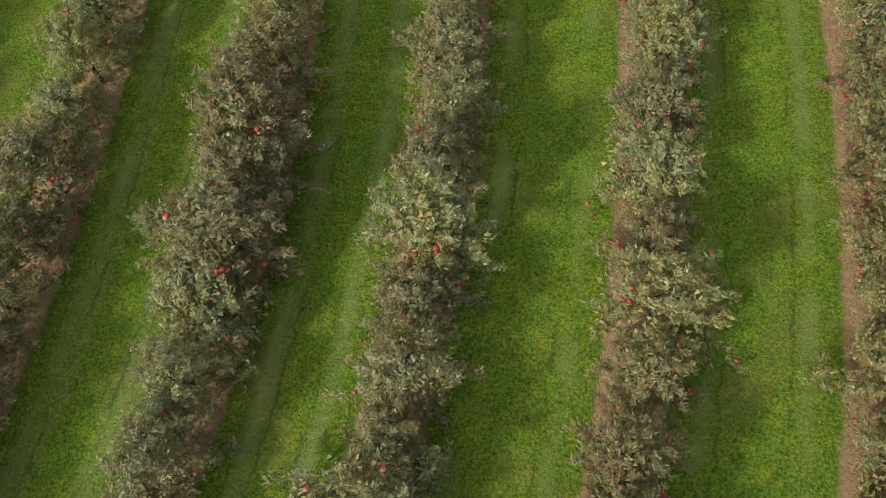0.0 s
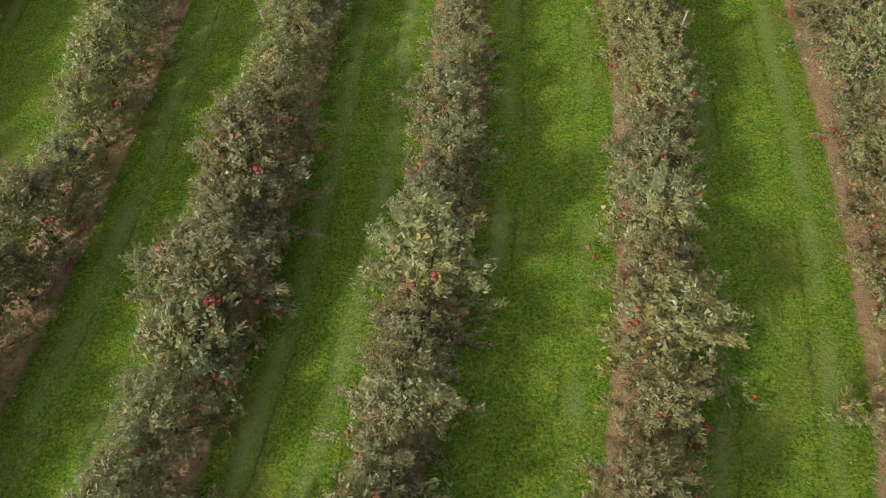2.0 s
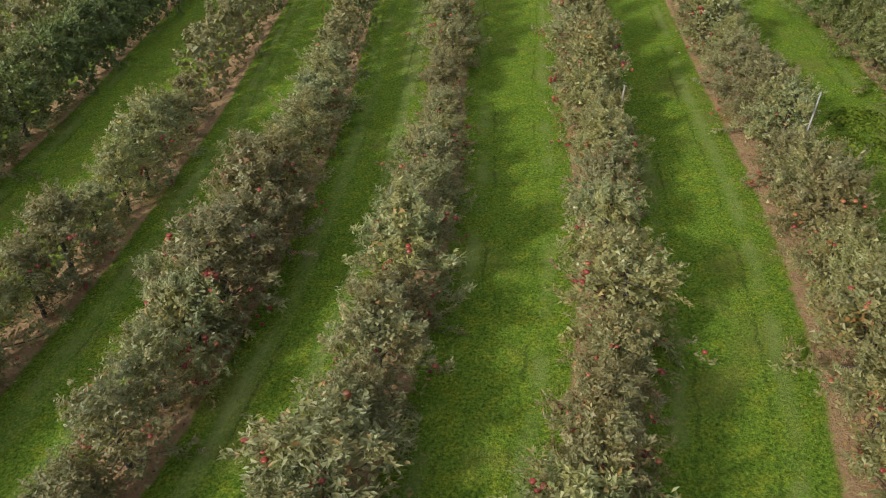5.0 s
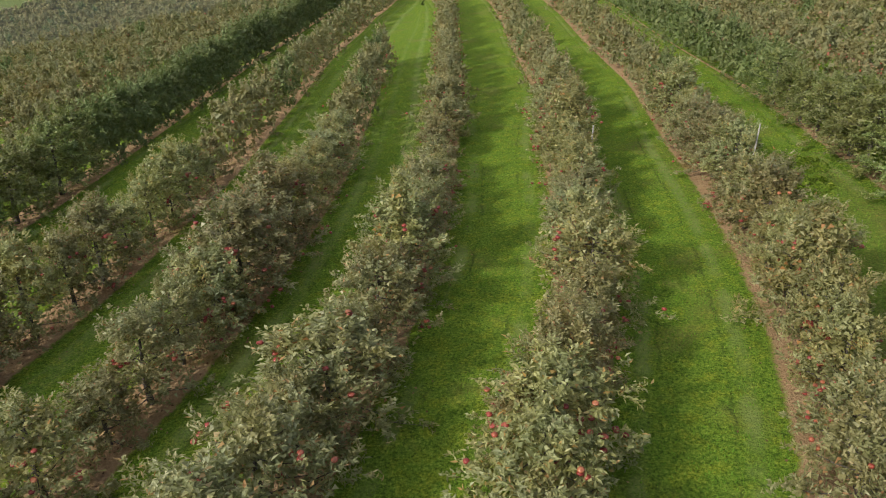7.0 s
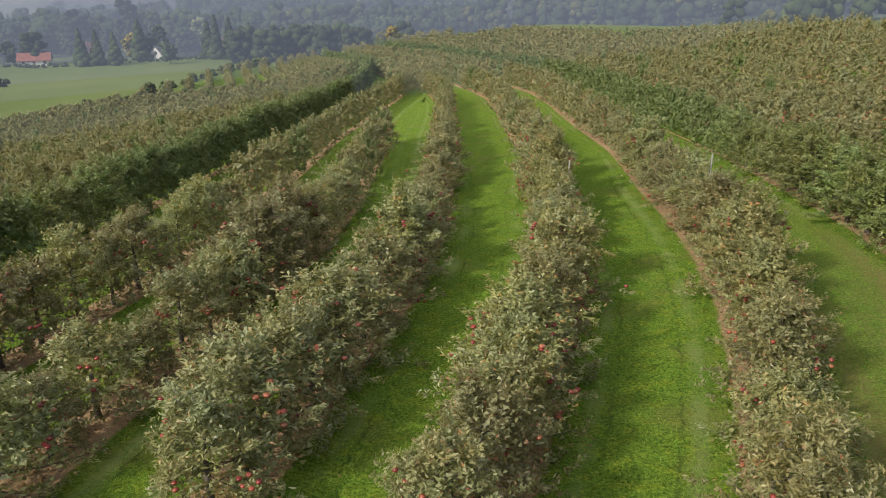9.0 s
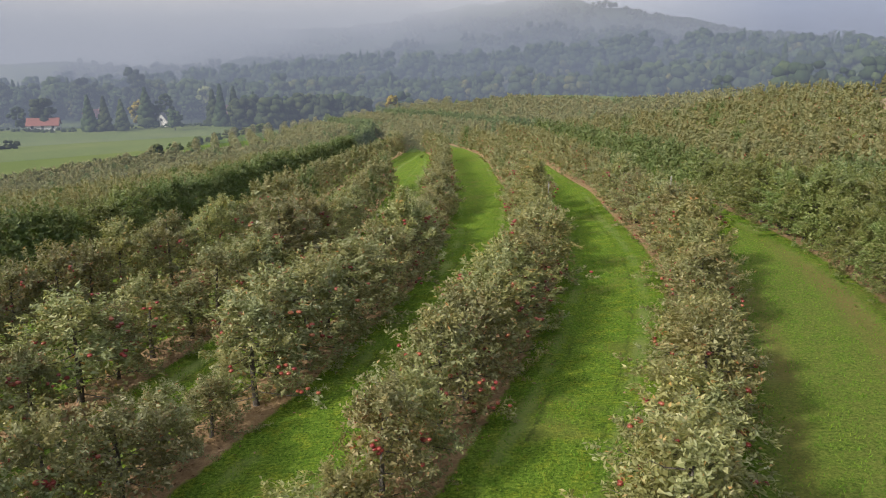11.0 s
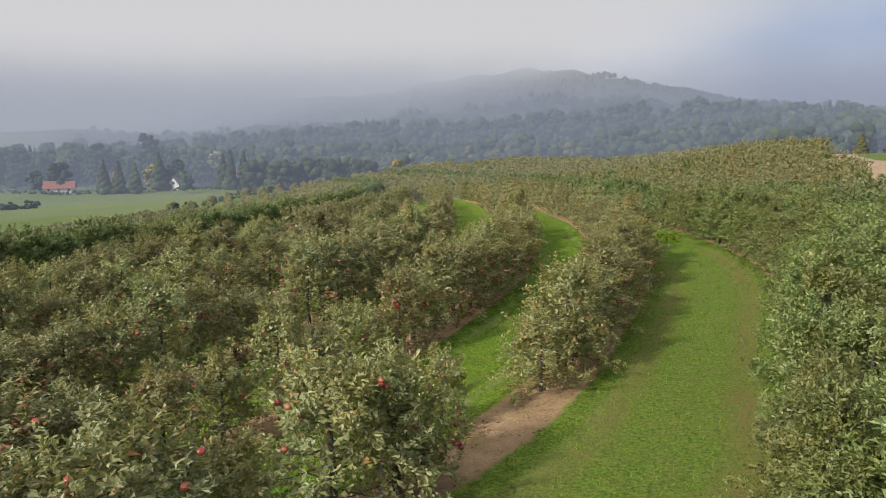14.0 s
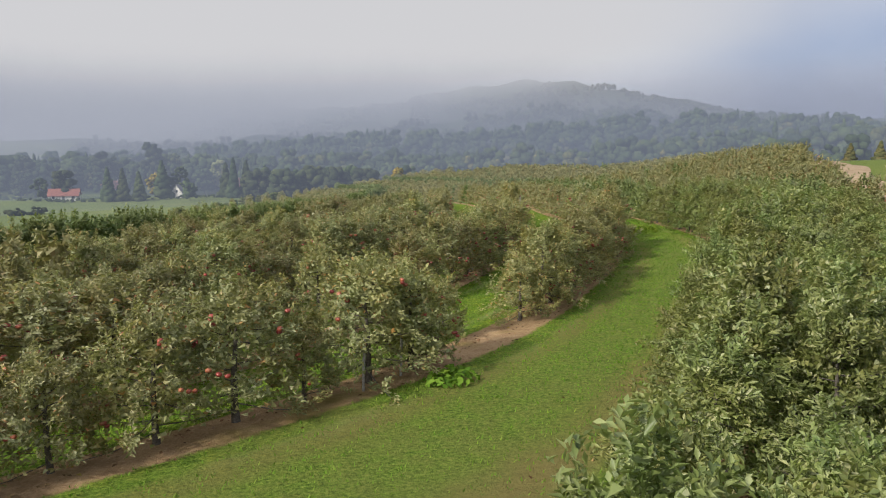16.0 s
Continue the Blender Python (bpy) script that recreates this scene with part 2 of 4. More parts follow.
def ground_material():
    """Mown grass between the rows, bare earth along them; the first UV holds the distance to the nearest row and the strip's kind."""
    m, n, l, b = material("orchard_ground", 0.95, 0.1)
    geo = n.new("ShaderNodeNewGeometry")
    uv = n.new("ShaderNodeUVMap")
    uv.uv_map = "rows"
    sp = n.new("ShaderNodeSeparateXYZ")
    l.new(uv.outputs[0], sp.inputs[0])
    dist, planted = sp.outputs[0], sp.outputs[1]
    P = geo.outputs["Position"]
    fine = noise_node(n, l, 17, 6, 0.75, P)
    mid = noise_node(n, l, 3.2, 5, 0.6, P)
    big = noise_node(n, l, 0.55, 4, 0.55, P)
    huge = noise_node(n, l, 0.03, 4, 0.6, P)
    g = ramp(n, [(0.34, (0.030, 0.062, 0.008)), (0.46, (0.084, 0.152, 0.014)), (0.56, (0.150, 0.240, 0.026)), (0.70, (0.26, 0.33, 0.06))])
    l.new(fine.outputs["Fac"], g.inputs[0])
    green = mixer(n, l, span(n, l, mid.outputs["Fac"], 0.42, 0.68), g.outputs[0], mixer(n, l, 1.0, g.outputs[0], (1.45, 1.15, 1.0), "MULTIPLY"))
    green = mixer(n, l, span(n, l, big.outputs["Fac"], 0.5, 0.72, 0, 0.55), green, (0.17, 0.165, 0.045))
    wob = calc(n, l, "ADD", dist, calc(n, l, "MULTIPLY", calc(n, l, "SUBTRACT", mid.outputs["Fac"], 0.5), 0.35))
    # wheel tracks: paler, thin turf
    track = calc(n, l, "MULTIPLY", span(n, l, wob, 1.05, 1.2), span(n, l, wob, 1.32, 1.5, 1.0, 0.0))
    track = calc(n, l, "MULTIPLY", track, span(n, l, big.outputs["Fac"], 0.38, 0.6, 0.0, 0.6))
    green = mixer(n, l, calc(n, l, "MULTIPLY", track, planted), green, (0.20, 0.25, 0.075))
    # the passing wheels leave pale streaks along some lanes
    uv3 = n.new("ShaderNodeUVMap")
    uv3.uv_map = "lane"
    sp3 = n.new("ShaderNodeSeparateXYZ")
    l.new(uv3.outputs[0], sp3.inputs[0])
    side = calc(n, l, "ADD", sp3.outputs[0], calc(n, l, "MULTIPLY", calc(n, l, "SUBTRACT", big.outputs["Fac"], 0.5), 0.08))
    streak = calc(n, l, "MULTIPLY", span(n, l, side, 0.58, 0.64), span(n, l, side, 0.66, 0.72, 1.0, 0.0))
    second = calc(n, l, "MULTIPLY", span(n, l, side, 0.30, 0.35), span(n, l, side, 0.38, 0.43, 1.0, 0.0))
    streak = calc(n, l, "ADD", streak, calc(n, l, "MULTIPLY", second, 0.55))
    streak = calc(n, l, "MULTIPLY", calc(n, l, "MULTIPLY", streak, sp3.outputs[1]), span(n, l, mid.outputs["Fac"], 0.3, 0.6, 0.08, 0.32))
    green = mixer(n, l, calc(n, l, "MULTIPLY", streak, planted), green, (0.27, 0.33, 0.13))
    uv2 = n.new("ShaderNodeUVMap")
    uv2.uv_map = "cover"
    sp2 = n.new("ShaderNodeSeparateXYZ")
    l.new(uv2.outputs[0], sp2.inputs[0])
    worn = calc(n, l, "MULTIPLY", sp2.outputs[1], span(n, l, mid.outputs["Fac"], 0.3, 0.62, 0.25, 0.85))
    green = mixer(n, l, worn, green, mixer(n, l, span(n, l, fine.outputs["Fac"], 0.35, 0.65), (0.085, 0.118, 0.022), (0.175, 0.20, 0.048)))
    rut = calc(n, l, "MULTIPLY", calc(n, l, "MULTIPLY", span(n, l, wob, 1.0, 1.35), span(n, l, wob, 1.5, 1.9, 1.0, 0.0)), sp2.outputs[1])
    green = mixer(n, l, calc(n, l, "MULTIPLY", rut, span(n, l, big.outputs["Fac"], 0.35, 0.65, 0.45, 0.85)), green, (0.19, 0.150, 0.055))
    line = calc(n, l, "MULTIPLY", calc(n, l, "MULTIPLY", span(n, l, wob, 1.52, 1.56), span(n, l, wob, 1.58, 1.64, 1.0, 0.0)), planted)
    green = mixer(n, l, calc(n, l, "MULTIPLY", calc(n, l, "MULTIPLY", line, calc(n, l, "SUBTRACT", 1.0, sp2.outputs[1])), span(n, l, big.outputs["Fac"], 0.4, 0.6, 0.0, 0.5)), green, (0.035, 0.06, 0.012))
    e = ramp(n, [(0.25, (0.20, 0.122, 0.062)), (0.5, (0.36, 0.238, 0.130)), (0.75, (0.54, 0.395, 0.235))])
    l.new(calc(n, l, "ADD", calc(n, l, "MULTIPLY", fine.outputs["Fac"], 0.6), calc(n, l, "MULTIPLY", mid.outputs["Fac"], 0.4)), e.inputs[0])
    earth = mixer(n, l, span(n, l, big.outputs["Fac"], 0.56, 0.70, 0, 0.6), e.outputs[0], (0.20, 0.17, 0.035))
    edge = calc(n, l, "ADD", wob, calc(n, l, "MULTIPLY", calc(n, l, "SUBTRACT", fine.outputs["Fac"], 0.5), 0.22))
    soil = calc(n, l, "MULTIPLY", span(n, l, edge, 0.58, 0.72, 1.0, 0.0), planted)
    near = mixer(n, l, soil, green, earth)
    # open country beyond the orchard
    far = ramp(n, [(0.3, (0.098, 0.122, 0.036)), (0.5, (0.130, 0.150, 0.046)), (0.7, (0.160, 0.168, 0.058))])
    l.new(huge.outputs["Fac"], far.inputs[0])
    meadow = mixer(n, l, 0.25, far.outputs[0], g.outputs[0])
    patch = noise_node(n, l, 0.007, 5, 0.6, P)
    floor_tone = ramp(n, [(0.35, (0.030, 0.045, 0.022)), (0.6, (0.050, 0.068, 0.030)), (0.72, (0.11, 0.14, 0.05))])
    l.new(patch.outputs["Fac"], floor_tone.inputs[0])
    meadow = mixer(n, l, sp2.outputs[0], meadow, floor_tone.outputs[0])
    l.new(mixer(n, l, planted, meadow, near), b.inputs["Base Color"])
    bump(n, l, calc(n, l, "ADD", fine.outputs["Fac"], calc(n, l, "MULTIPLY", mid.outputs["Fac"], 1.5)), b, 0.9, 0.07)
    return m


def plain_material(name, a, c, scale, rough=0.8, spec=0.3):
    m, n, l, b = material(name, rough, spec)
    geo = n.new("ShaderNodeNewGeometry")
    t = noise_node(n, l, scale, 5, 0.65, geo.outputs["Position"])
    r = ramp(n, [(0.3, a), (0.7, c)])
    l.new(t.outputs["Fac"], r.inputs[0])
    l.new(r.outputs[0], b.inputs["Base Color"])
    bump(n, l, t.outputs["Fac"], b, 0.4, 0.3 / scale)
    return m


GROUND = ground_material()
TRACK = plain_material("gravel_track", (0.23, 0.165, 0.105), (0.34, 0.26, 0.175), 1.3, 0.95, 0.1)
RENDER_WALL = plain_material("white_render", (0.46, 0.44, 0.41), (0.58, 0.57, 0.54), 0.8)
ROOF_RED = plain_material("red_roof_tile", (0.20, 0.075, 0.055), (0.30, 0.12, 0.085), 2.0)
ROOF_GREY = plain_material("grey_roof_slate", (0.10, 0.10, 0.11), (0.17, 0.17, 0.18), 2.0)
GLASS_DARK = plain_material("window_glass", (0.03, 0.035, 0.04), (0.05, 0.055, 0.06), 1.0, 0.1, 0.6)


# ---- terrain and row lines ----
def step(a, b, x):
    t = np.clip((np.asarray(x, float) - a) / (b - a), 0, 1)
    return t * t * (3 - 2 * t)


ROW_Y = np.array([-75, -60, -45, -36, -31, -28.3, -26, -23.2, -21, -18.5, -11.5, -8, -4.5, -1, 3, 8, 14, 24, 31, 42, 52, 62, 80, 110, 160, 260])
ROW_X = np.array([-48, -36, -22, -12.6, -8.0, -4.7, -2.3, 0.0, 1.35, 2.5, 4.75, 5.75, 6.5, 6.95, 7.25, 7.35, 7.1, 6.5, 6.2, 5.9, 5.2, 3.6, -0.5, -9, -26, -45])
_yy = np.arange(-80, 265, 0.5)
_xx = np.interp(_yy, ROW_Y, ROW_X)
_kern = np.exp(-np.linspace(-2, 2, 13) ** 2)
_xx = np.convolve(np.pad(_xx, 6, "edge"), _kern / _kern.sum(), "valid")
_along = 1 / np.cos(np.arctan(np.gradient(_xx, 0.5)))
_sl = np.clip(1 / np.cos(np.arctan(np.gradient(_xx, 0.5))), 1, 1.25)


def row_x(u, y):
    """x of the line that runs u metres to the right of the orchard's reference row."""
    widen = np.interp(y, [-40, -36, -33, -28, -24, -20, -16, -11], [10.2, 8.0, 5.6, 2.3, 0.2, -0.45, -0.4, 0.0]) * step(0, 4.7, u)
    close = np.interp(y, [-25, -16, -11.5, -8], [0.90, 0.93, 0.96, 1.0])
    draw = np.interp(y, [4, 12, 20, 34, 50, 70, 110], [0.0, 0.3, 0.8, 1.2, 2.6, 7.0, 14.0]) * step(-9, -14, u) * (1 + 0.7 * step(-22, -45, u)) + np.interp(y, [8, 18, 50], [0.0, 0.7, 0.8]) * step(-11, -8, u) * step(6, 2, u)
    return draw + np.interp(y, _yy, _xx) + np.where(np.asarray(u) > 0, np.interp(y, _yy, _sl), close) * u + widen


def land(x, y):
    x, y = np.asarray(x, float), np.asarray(y, float)
    X, Y = np.tanh(x / 70), np.tanh((y + 10) / 80)
    near = (0.354 + 5.076 * X - 5.538 * Y - 2.063 * X * X + 0.943 * X * Y - 0.236 * Y * Y + 2.128 * X * X * Y + 3.107 * X * Y * Y
            - 1.516 * Y ** 3 + 1.587 * X ** 3)
    near = near + 2.0 * step(15, 34, x) * step(80, 45, x) * step(110, 45, y) * step(14, 37, y)
    near = near - 1.8 * step(-8, -50, x) * step(-10, 25, y) - 4.5 * step(70, 160, y) * step(10, 60, x)
    far = -28 + 26 * step(-40, 300, x) + 18 * step(430, 700, y) * step(-330, -60, x) * step(360, 120, x)
    crest = 78 * np.exp(-((x - 100) / 430) ** 2) + 30 * np.exp(-((x - 900) / 900) ** 2) + 60 * np.exp(-((x + 700) / 600) ** 2)
    far = far + crest * step(800, 1750, y) + 6 * np.sin(x / 130) * step(400, 900, y)
    far = far + (7 * np.sin(x / 61 + y / 83) + 4 * np.sin(x / 29 - y / 41) + 3 * np.sin(x / 17 + 1.3)) * step(780, 1100, y)
    w = step(150, 320, np.hypot(x, y - 20))
    return near * (1 - w) + far * w


ROWS_LEFT = [-22.6 - 4.2 * i for i in range(1, 16)]
ROWS_MAIN = [-22.6, -16.9, -12.6, -8.7, -4.4, 0.0, 4.7]
ROWS_RIGHT = [7.7 + 3.6 * i for i in range(7)]
ROWS = sorted(ROWS_LEFT + ROWS_MAIN + ROWS_RIGHT)


def smooth(me):
    me.polygons.foreach_set("use_smooth", [True] * len(me.polygons))


def mesh_from(name, verts, faces, mat, shade=False):
    me = bpy.data.meshes.new(name)
    me.from_pydata([tuple(v) for v in verts], [], [tuple(f) for f in faces])
    me.materials.append(mat)
    if shade:
        smooth(me)
    return me


def build_ground():
    us = []
    edges = ROWS
    for a, c in zip(edges, edges[1:]):
        us += [a, a * 0.75 + c * 0.25, (a + c) / 2, a * 0.25 + c * 0.75]
    us.append(edges[-1])
    lo, hi = edges[0], edges[-1]
    us = [lo - d for d in (2400, 1700, 1200, 900, 700, 540, 420, 330, 260, 210, 170, 135, 105, 80, 60, 45, 32, 22, 14, 8, 4, 2)] + us
    us += [hi + d for d in (2, 4, 7, 11, 16, 22, 30, 40, 52, 66, 84, 105, 130, 165, 210, 270, 350, 450, 600, 800, 1050, 1400, 1900, 2600)]
    ys = list(np.arange(-80, 60, 1.0)) + list(np.arange(60, 150, 2.5))
    ys = [-900, -600, -400, -260, -180, -130, -100] + ys
    s = 150.0
    while s < 3200:
        ys.append(s)
        s += max(4, (s - 100) * 0.04)
    us, ys = np.array(us), np.array(ys)
    U, Yg = np.meshgrid(us, ys)
    Xg = row_x(U, Yg)
    Z = land(Xg, Yg)
    rows = np.array(ROWS)
    apart = np.abs(U[..., None] - rows)
    apart[..., list(ROWS).index(4.7)] += 0.30
    apart[..., list(ROWS).index(-12.6)] += 9.0 * (Yg > 27)
    dist = np.min(apart, -1) * (1 + 0.8 * step(6, 26, Yg))
    nu = len(us)
    verts = np.stack([Xg, Yg, Z], -1).reshape(-1, 3)
    faces = [(j * nu + i, j * nu + i + 1, (j + 1) * nu + i + 1, (j + 1) * nu + i) for j in range(len(ys) - 1) for i in range(nu - 1)]
    me = mesh_from("ground", verts, faces, GROUND, True)
    inside = (in_orchard(Xg, Yg) > 0).astype(float)
    layer = me.uv_layers.new(name="rows")
    idx = np.empty(len(me.loops), dtype=np.int32)
    me.loops.foreach_get("vertex_index", idx)
    both = np.stack([dist.reshape(-1), inside.reshape(-1)], -1)[idx]
    layer.data.foreach_set("uv", both.astype(np.float32).reshape(-1))
    layer = me.uv_layers.new(name="lane")
    first = 22
    k = np.clip(np.arange(nu - 1) - first, 0, len(edges) * 4 - 5)
    left = (k % 4) * 0.25
    lane_u = np.array(edges)[k // 4]
    worn = ((lane_u > -22) & (lane_u < -8.8)).astype(float)
    one = np.stack([np.stack([left, worn], -1), np.stack([left + 0.25, worn], -1), np.stack([left + 0.25, worn], -1), np.stack([left, worn], -1)], 1)
    layer.data.foreach_set("uv", np.tile(one.reshape(-1), len(ys) - 1).astype(np.float32))
    cover = step(326, 345, Yg) * step(-70, -110, Xg) + step(430, 520, Yg) * step(-320, -140, Xg) + step(300, 340, Yg) * step(110, 170, Xg) + step(620, 760, Yg)
    cover = cover * (1 - step(-0.52, -0.545, (Xg - 1) / np.maximum(Yg + 36, 1)) * step(600, 660, Yg) * step(1000, 930, Yg))
    layer = me.uv_layers.new(name="cover")
    head = step(0.6, 1.6, U) * step(4.6, 3.4, U) * step(8, -6, Yg)
    both = np.stack([np.clip(cover, 0, 1).reshape(-1), head.reshape(-1)], -1)[idx]
    layer.data.foreach_set("uv", both.astype(np.float32).reshape(-1))
    tagged(new("ground", me), "rolling grassed orchard ground with bare earth strips", "ground", kind="structure")


def in_orchard(x, y):
    """Positive inside the planted field."""
    x, y = np.asarray(x, float), np.asarray(y, float)
    left = x - np.interp(y, [-80, -20, 60, 100, 120, 157, 185], [-78, -76, -74, -68, -63, -62, -57])
    right = np.interp(y, [-80, -20, 7, 22, 38, 77, 140], [16, 18.5, 21.8, 29, 33, 47, 46]) - x
    return np.minimum(np.minimum(left, right), np.minimum(np.where(x > -5, 150, 178) - y, y + 60))


build_ground()


# ---- things: helpers ----
def part(name, me, parent, label="", m=None, kind=""):
    ob = new(name, me)
    ob.parent = parent
    if m is not None:
        ob.matrix_basis = m
    return tagged(ob, label, kind=kind)


def tube(verts, faces, pts, radii, sides=6):
    """Adds a tapered tube along pts to the lists."""
    base = len(verts)
    pts = [Vector(p) for p in pts]
    for i, p in enumerate(pts):
        d = (pts[min(i + 1, len(pts) - 1)] - pts[max(i - 1, 0)]).normalized()
        a = d.orthogonal().normalized()
        b = d.cross(a)
        for k in range(sides):
            t = 2 * math.pi * k / sides
            verts.append(p + (a * math.cos(t) + b * math.sin(t)) * radii[i])
    for i in range(len(pts) - 1):
        for k in range(sides):
            k2 = (k + 1) % sides
            faces.append((base + i * sides + k, base + i * sides + k2, base + (i + 1) * sides + k2, base + (i + 1) * sides + k))
    faces.append(tuple(base + (len(pts) - 1) * sides + k for k in range(sides)))


def leaf_cloud(rng, centres, normals, length, width, curl=0.25, along=None, simple=False):
    """Folded pointed leaves, four corners each: vertices and faces as arrays. along: the way each leaf points."""
    n = len(centres)
    tang = np.cross(normals, rng.normal(size=(n, 3))) if along is None else along - normals * (along * normals).sum(1)[:, None]
    tang /= np.linalg.norm(tang, axis=1)[:, None] + 1e-9
    side = np.cross(normals, tang)
    L = (length * rng.uniform(0.7, 1.25, n))[:, None]
    W = (width * rng.uniform(0.75, 1.2, n))[:, None]
    droop = normals * (L * curl)
    v = np.stack([centres - tang * L * 0.5, centres + side * W * 0.5 + droop * 0.3, centres + tang * L * 0.5 - droop, centres - side * W * 0.5 + droop * 0.3], 1)
    if simple:
        v = np.stack([centres - tang * L * 0.5 + side * W * 0.5, centres - tang * L * 0.5 - side * W * 0.5, centres + tang * L * 0.5 - droop], 1)
        return v.reshape(-1, 3), np.arange(n * 3).reshape(-1, 3)
    f = np.arange(n)[:, None] * 4
    tri = np.concatenate([f + np.array([0, 1, 2]), f + np.array([0, 2, 3])], 0)
    return v.reshape(-1, 3), tri


def unit(v):
    return v / (np.linalg.norm(v, axis=-1)[..., None] + 1e-9)


def array_mesh(name, verts, tris, mat):
    me = bpy.data.meshes.new(name)
    verts, tris = np.asarray(verts, np.float32), np.asarray(tris, np.int32)
    me.vertices.add(len(verts))
    me.vertices.foreach_set("co", verts.reshape(-1))
    me.loops.add(tris.size)
    me.loops.foreach_set("vertex_index", tris.reshape(-1))
    me.polygons.add(len(tris))
    me.polygons.foreach_set("loop_start", np.arange(0, tris.size, 3, dtype=np.int32))
    me.polygons.foreach_set("loop_total", np.full(len(tris), 3, dtype=np.int32))
    me.materials.append(mat)
    me.update(calc_edges=True)
    return me


def crown_points(rng, height, reach, count, limbs=22, each=5, top=9):
    """Places, facings and ways of leaves on upright leafy shoots along spreading limbs; also the limbs and the shoots."""
    arms, shoots = [], []
    for i in range(limbs):
        f = (i / (limbs - 1)) ** 0.9
        h = 0.34 + (height * 0.80 - 0.34) * f
        wide = 1.0 - 0.62 * f ** 1.4
        out = reach * wide * rng.uniform(0.68, 1.0)
        a = i * 2.4 + rng.uniform(-0.5, 0.5)
        d = np.array([math.cos(a), math.sin(a), 0.0])
        foot, tip = np.array([0, 0, h - 0.12]), d * out + np.array([0, 0, h + rng.uniform(-0.12, 0.16) - 0.22 * max(0.0, 0.3 - f) / 0.3])
        arms.append((foot, tip))
        for k in range(each):
            g = 0.42 + 0.62 * (k + rng.uniform(0.2, 1.0)) / each
            way = d * rng.uniform(0.1, 0.8) + np.array([0, 0, rng.uniform(0.5, 1.2)]) + rng.normal(size=3) * 0.42
            if rng.random() < 0.42 - 0.55 * f:
                way = d * 0.9 + np.array([0, 0, rng.uniform(-0.7, 0.1)]) + rng.normal(size=3) * 0.3
            shoots.append((foot + (tip - foot) * g + rng.normal(size=3) * 0.05, unit(way), rng.uniform(0.18, 0.40), 1.0))
    for k in range(top):
        a, r = rng.uniform(0, 6.28), rng.uniform(0.0, 0.34) * reach
        length = rng.uniform(0.32, 0.72)
        base = np.array([math.cos(a) * r, math.sin(a) * r, height - length - r * 0.5 + rng.uniform(-0.12, 0.10)])
        shoots.append((base, unit(np.array([math.cos(a) * 0.2, math.sin(a) * 0.2, 1.0]) + rng.normal(size=3) * 0.12), length, 0.8))
    total = sum(q[2] * q[3] for q in shoots)
    P, N, A = [], [], []
    up = np.array([0, 0, 1.0])
    for base, way, length, thick in shoots:
        m = max(3, int(round(count * length * thick / total)))
        g = (np.arange(m) + rng.uniform(0, 1, m)) / m
        spin = unit(np.cross(way[None, :], rng.normal(size=(m, 3))))
        along = unit(spin * (1.0 - 0.45 * g)[:, None] + way * (0.45 + 0.5 * g)[:, None])
        P.append(base + way * (length * g)[:, None] + along * 0.03 + rng.normal(size=(m, 3)) * 0.03)
        A.append(along)
        N.append(unit(up * 0.30 + way * 0.40 + unit(base * np.array([1, 1, 0]) + 1e-6) * 0.25 - spin * 0.75 + rng.normal(size=(m, 3)) * 0.35))
    P, N, A = np.concatenate(P), np.concatenate(N), np.concatenate(A)
    keep = P[:, 2] > 0.15
    return P[keep], N[keep], A[keep], arms, shoots


def crown_fill(rng, height, reach, n):
    """Places of the leaves inside the crown."""
    f = rng.uniform(0, 1, n)
    a, r = rng.uniform(0, 6.28, n), reach * (0.74 - 0.46 * f ** 1.4) * np.sqrt(rng.uniform(0.02, 1, n))
    return np.stack([np.cos(a) * r, np.sin(a) * r, 0.38 + (height * 0.86 - 0.38) * f], -1)


def apple_mesh():
    """A round fruit, hollow at the stalk and drawn in at the foot."""
    prof = [(0.0, 0.022), (0.012, 0.030), (0.030, 0.024), (0.038, 0.004), (0.032, -0.018), (0.017, -0.031), (0.0, -0.028)]
    verts, faces, n = [], [], 7
    for r, z in prof:
        if r == 0:
            verts.append((0, 0, z))
        else:
            verts += [(r * math.cos(6.2832 * k / n), r * math.sin(6.2832 * k / n), z) for k in range(n)]
    for k in range(n):
        k2 = (k + 1) % n
        faces.append((0, 1 + k, 1 + k2))
        for i in range(4):
            a = 1 + i * n
            faces.append((a + k, a + n + k, a + n + k2, a + k2))
        faces.append((1 + 4 * n + k, len(verts) - 1, 1 + 4 * n + k2))
    return mesh_from("apple", verts, faces, APPLE, True)


APPLE_MESH = apple_mesh()


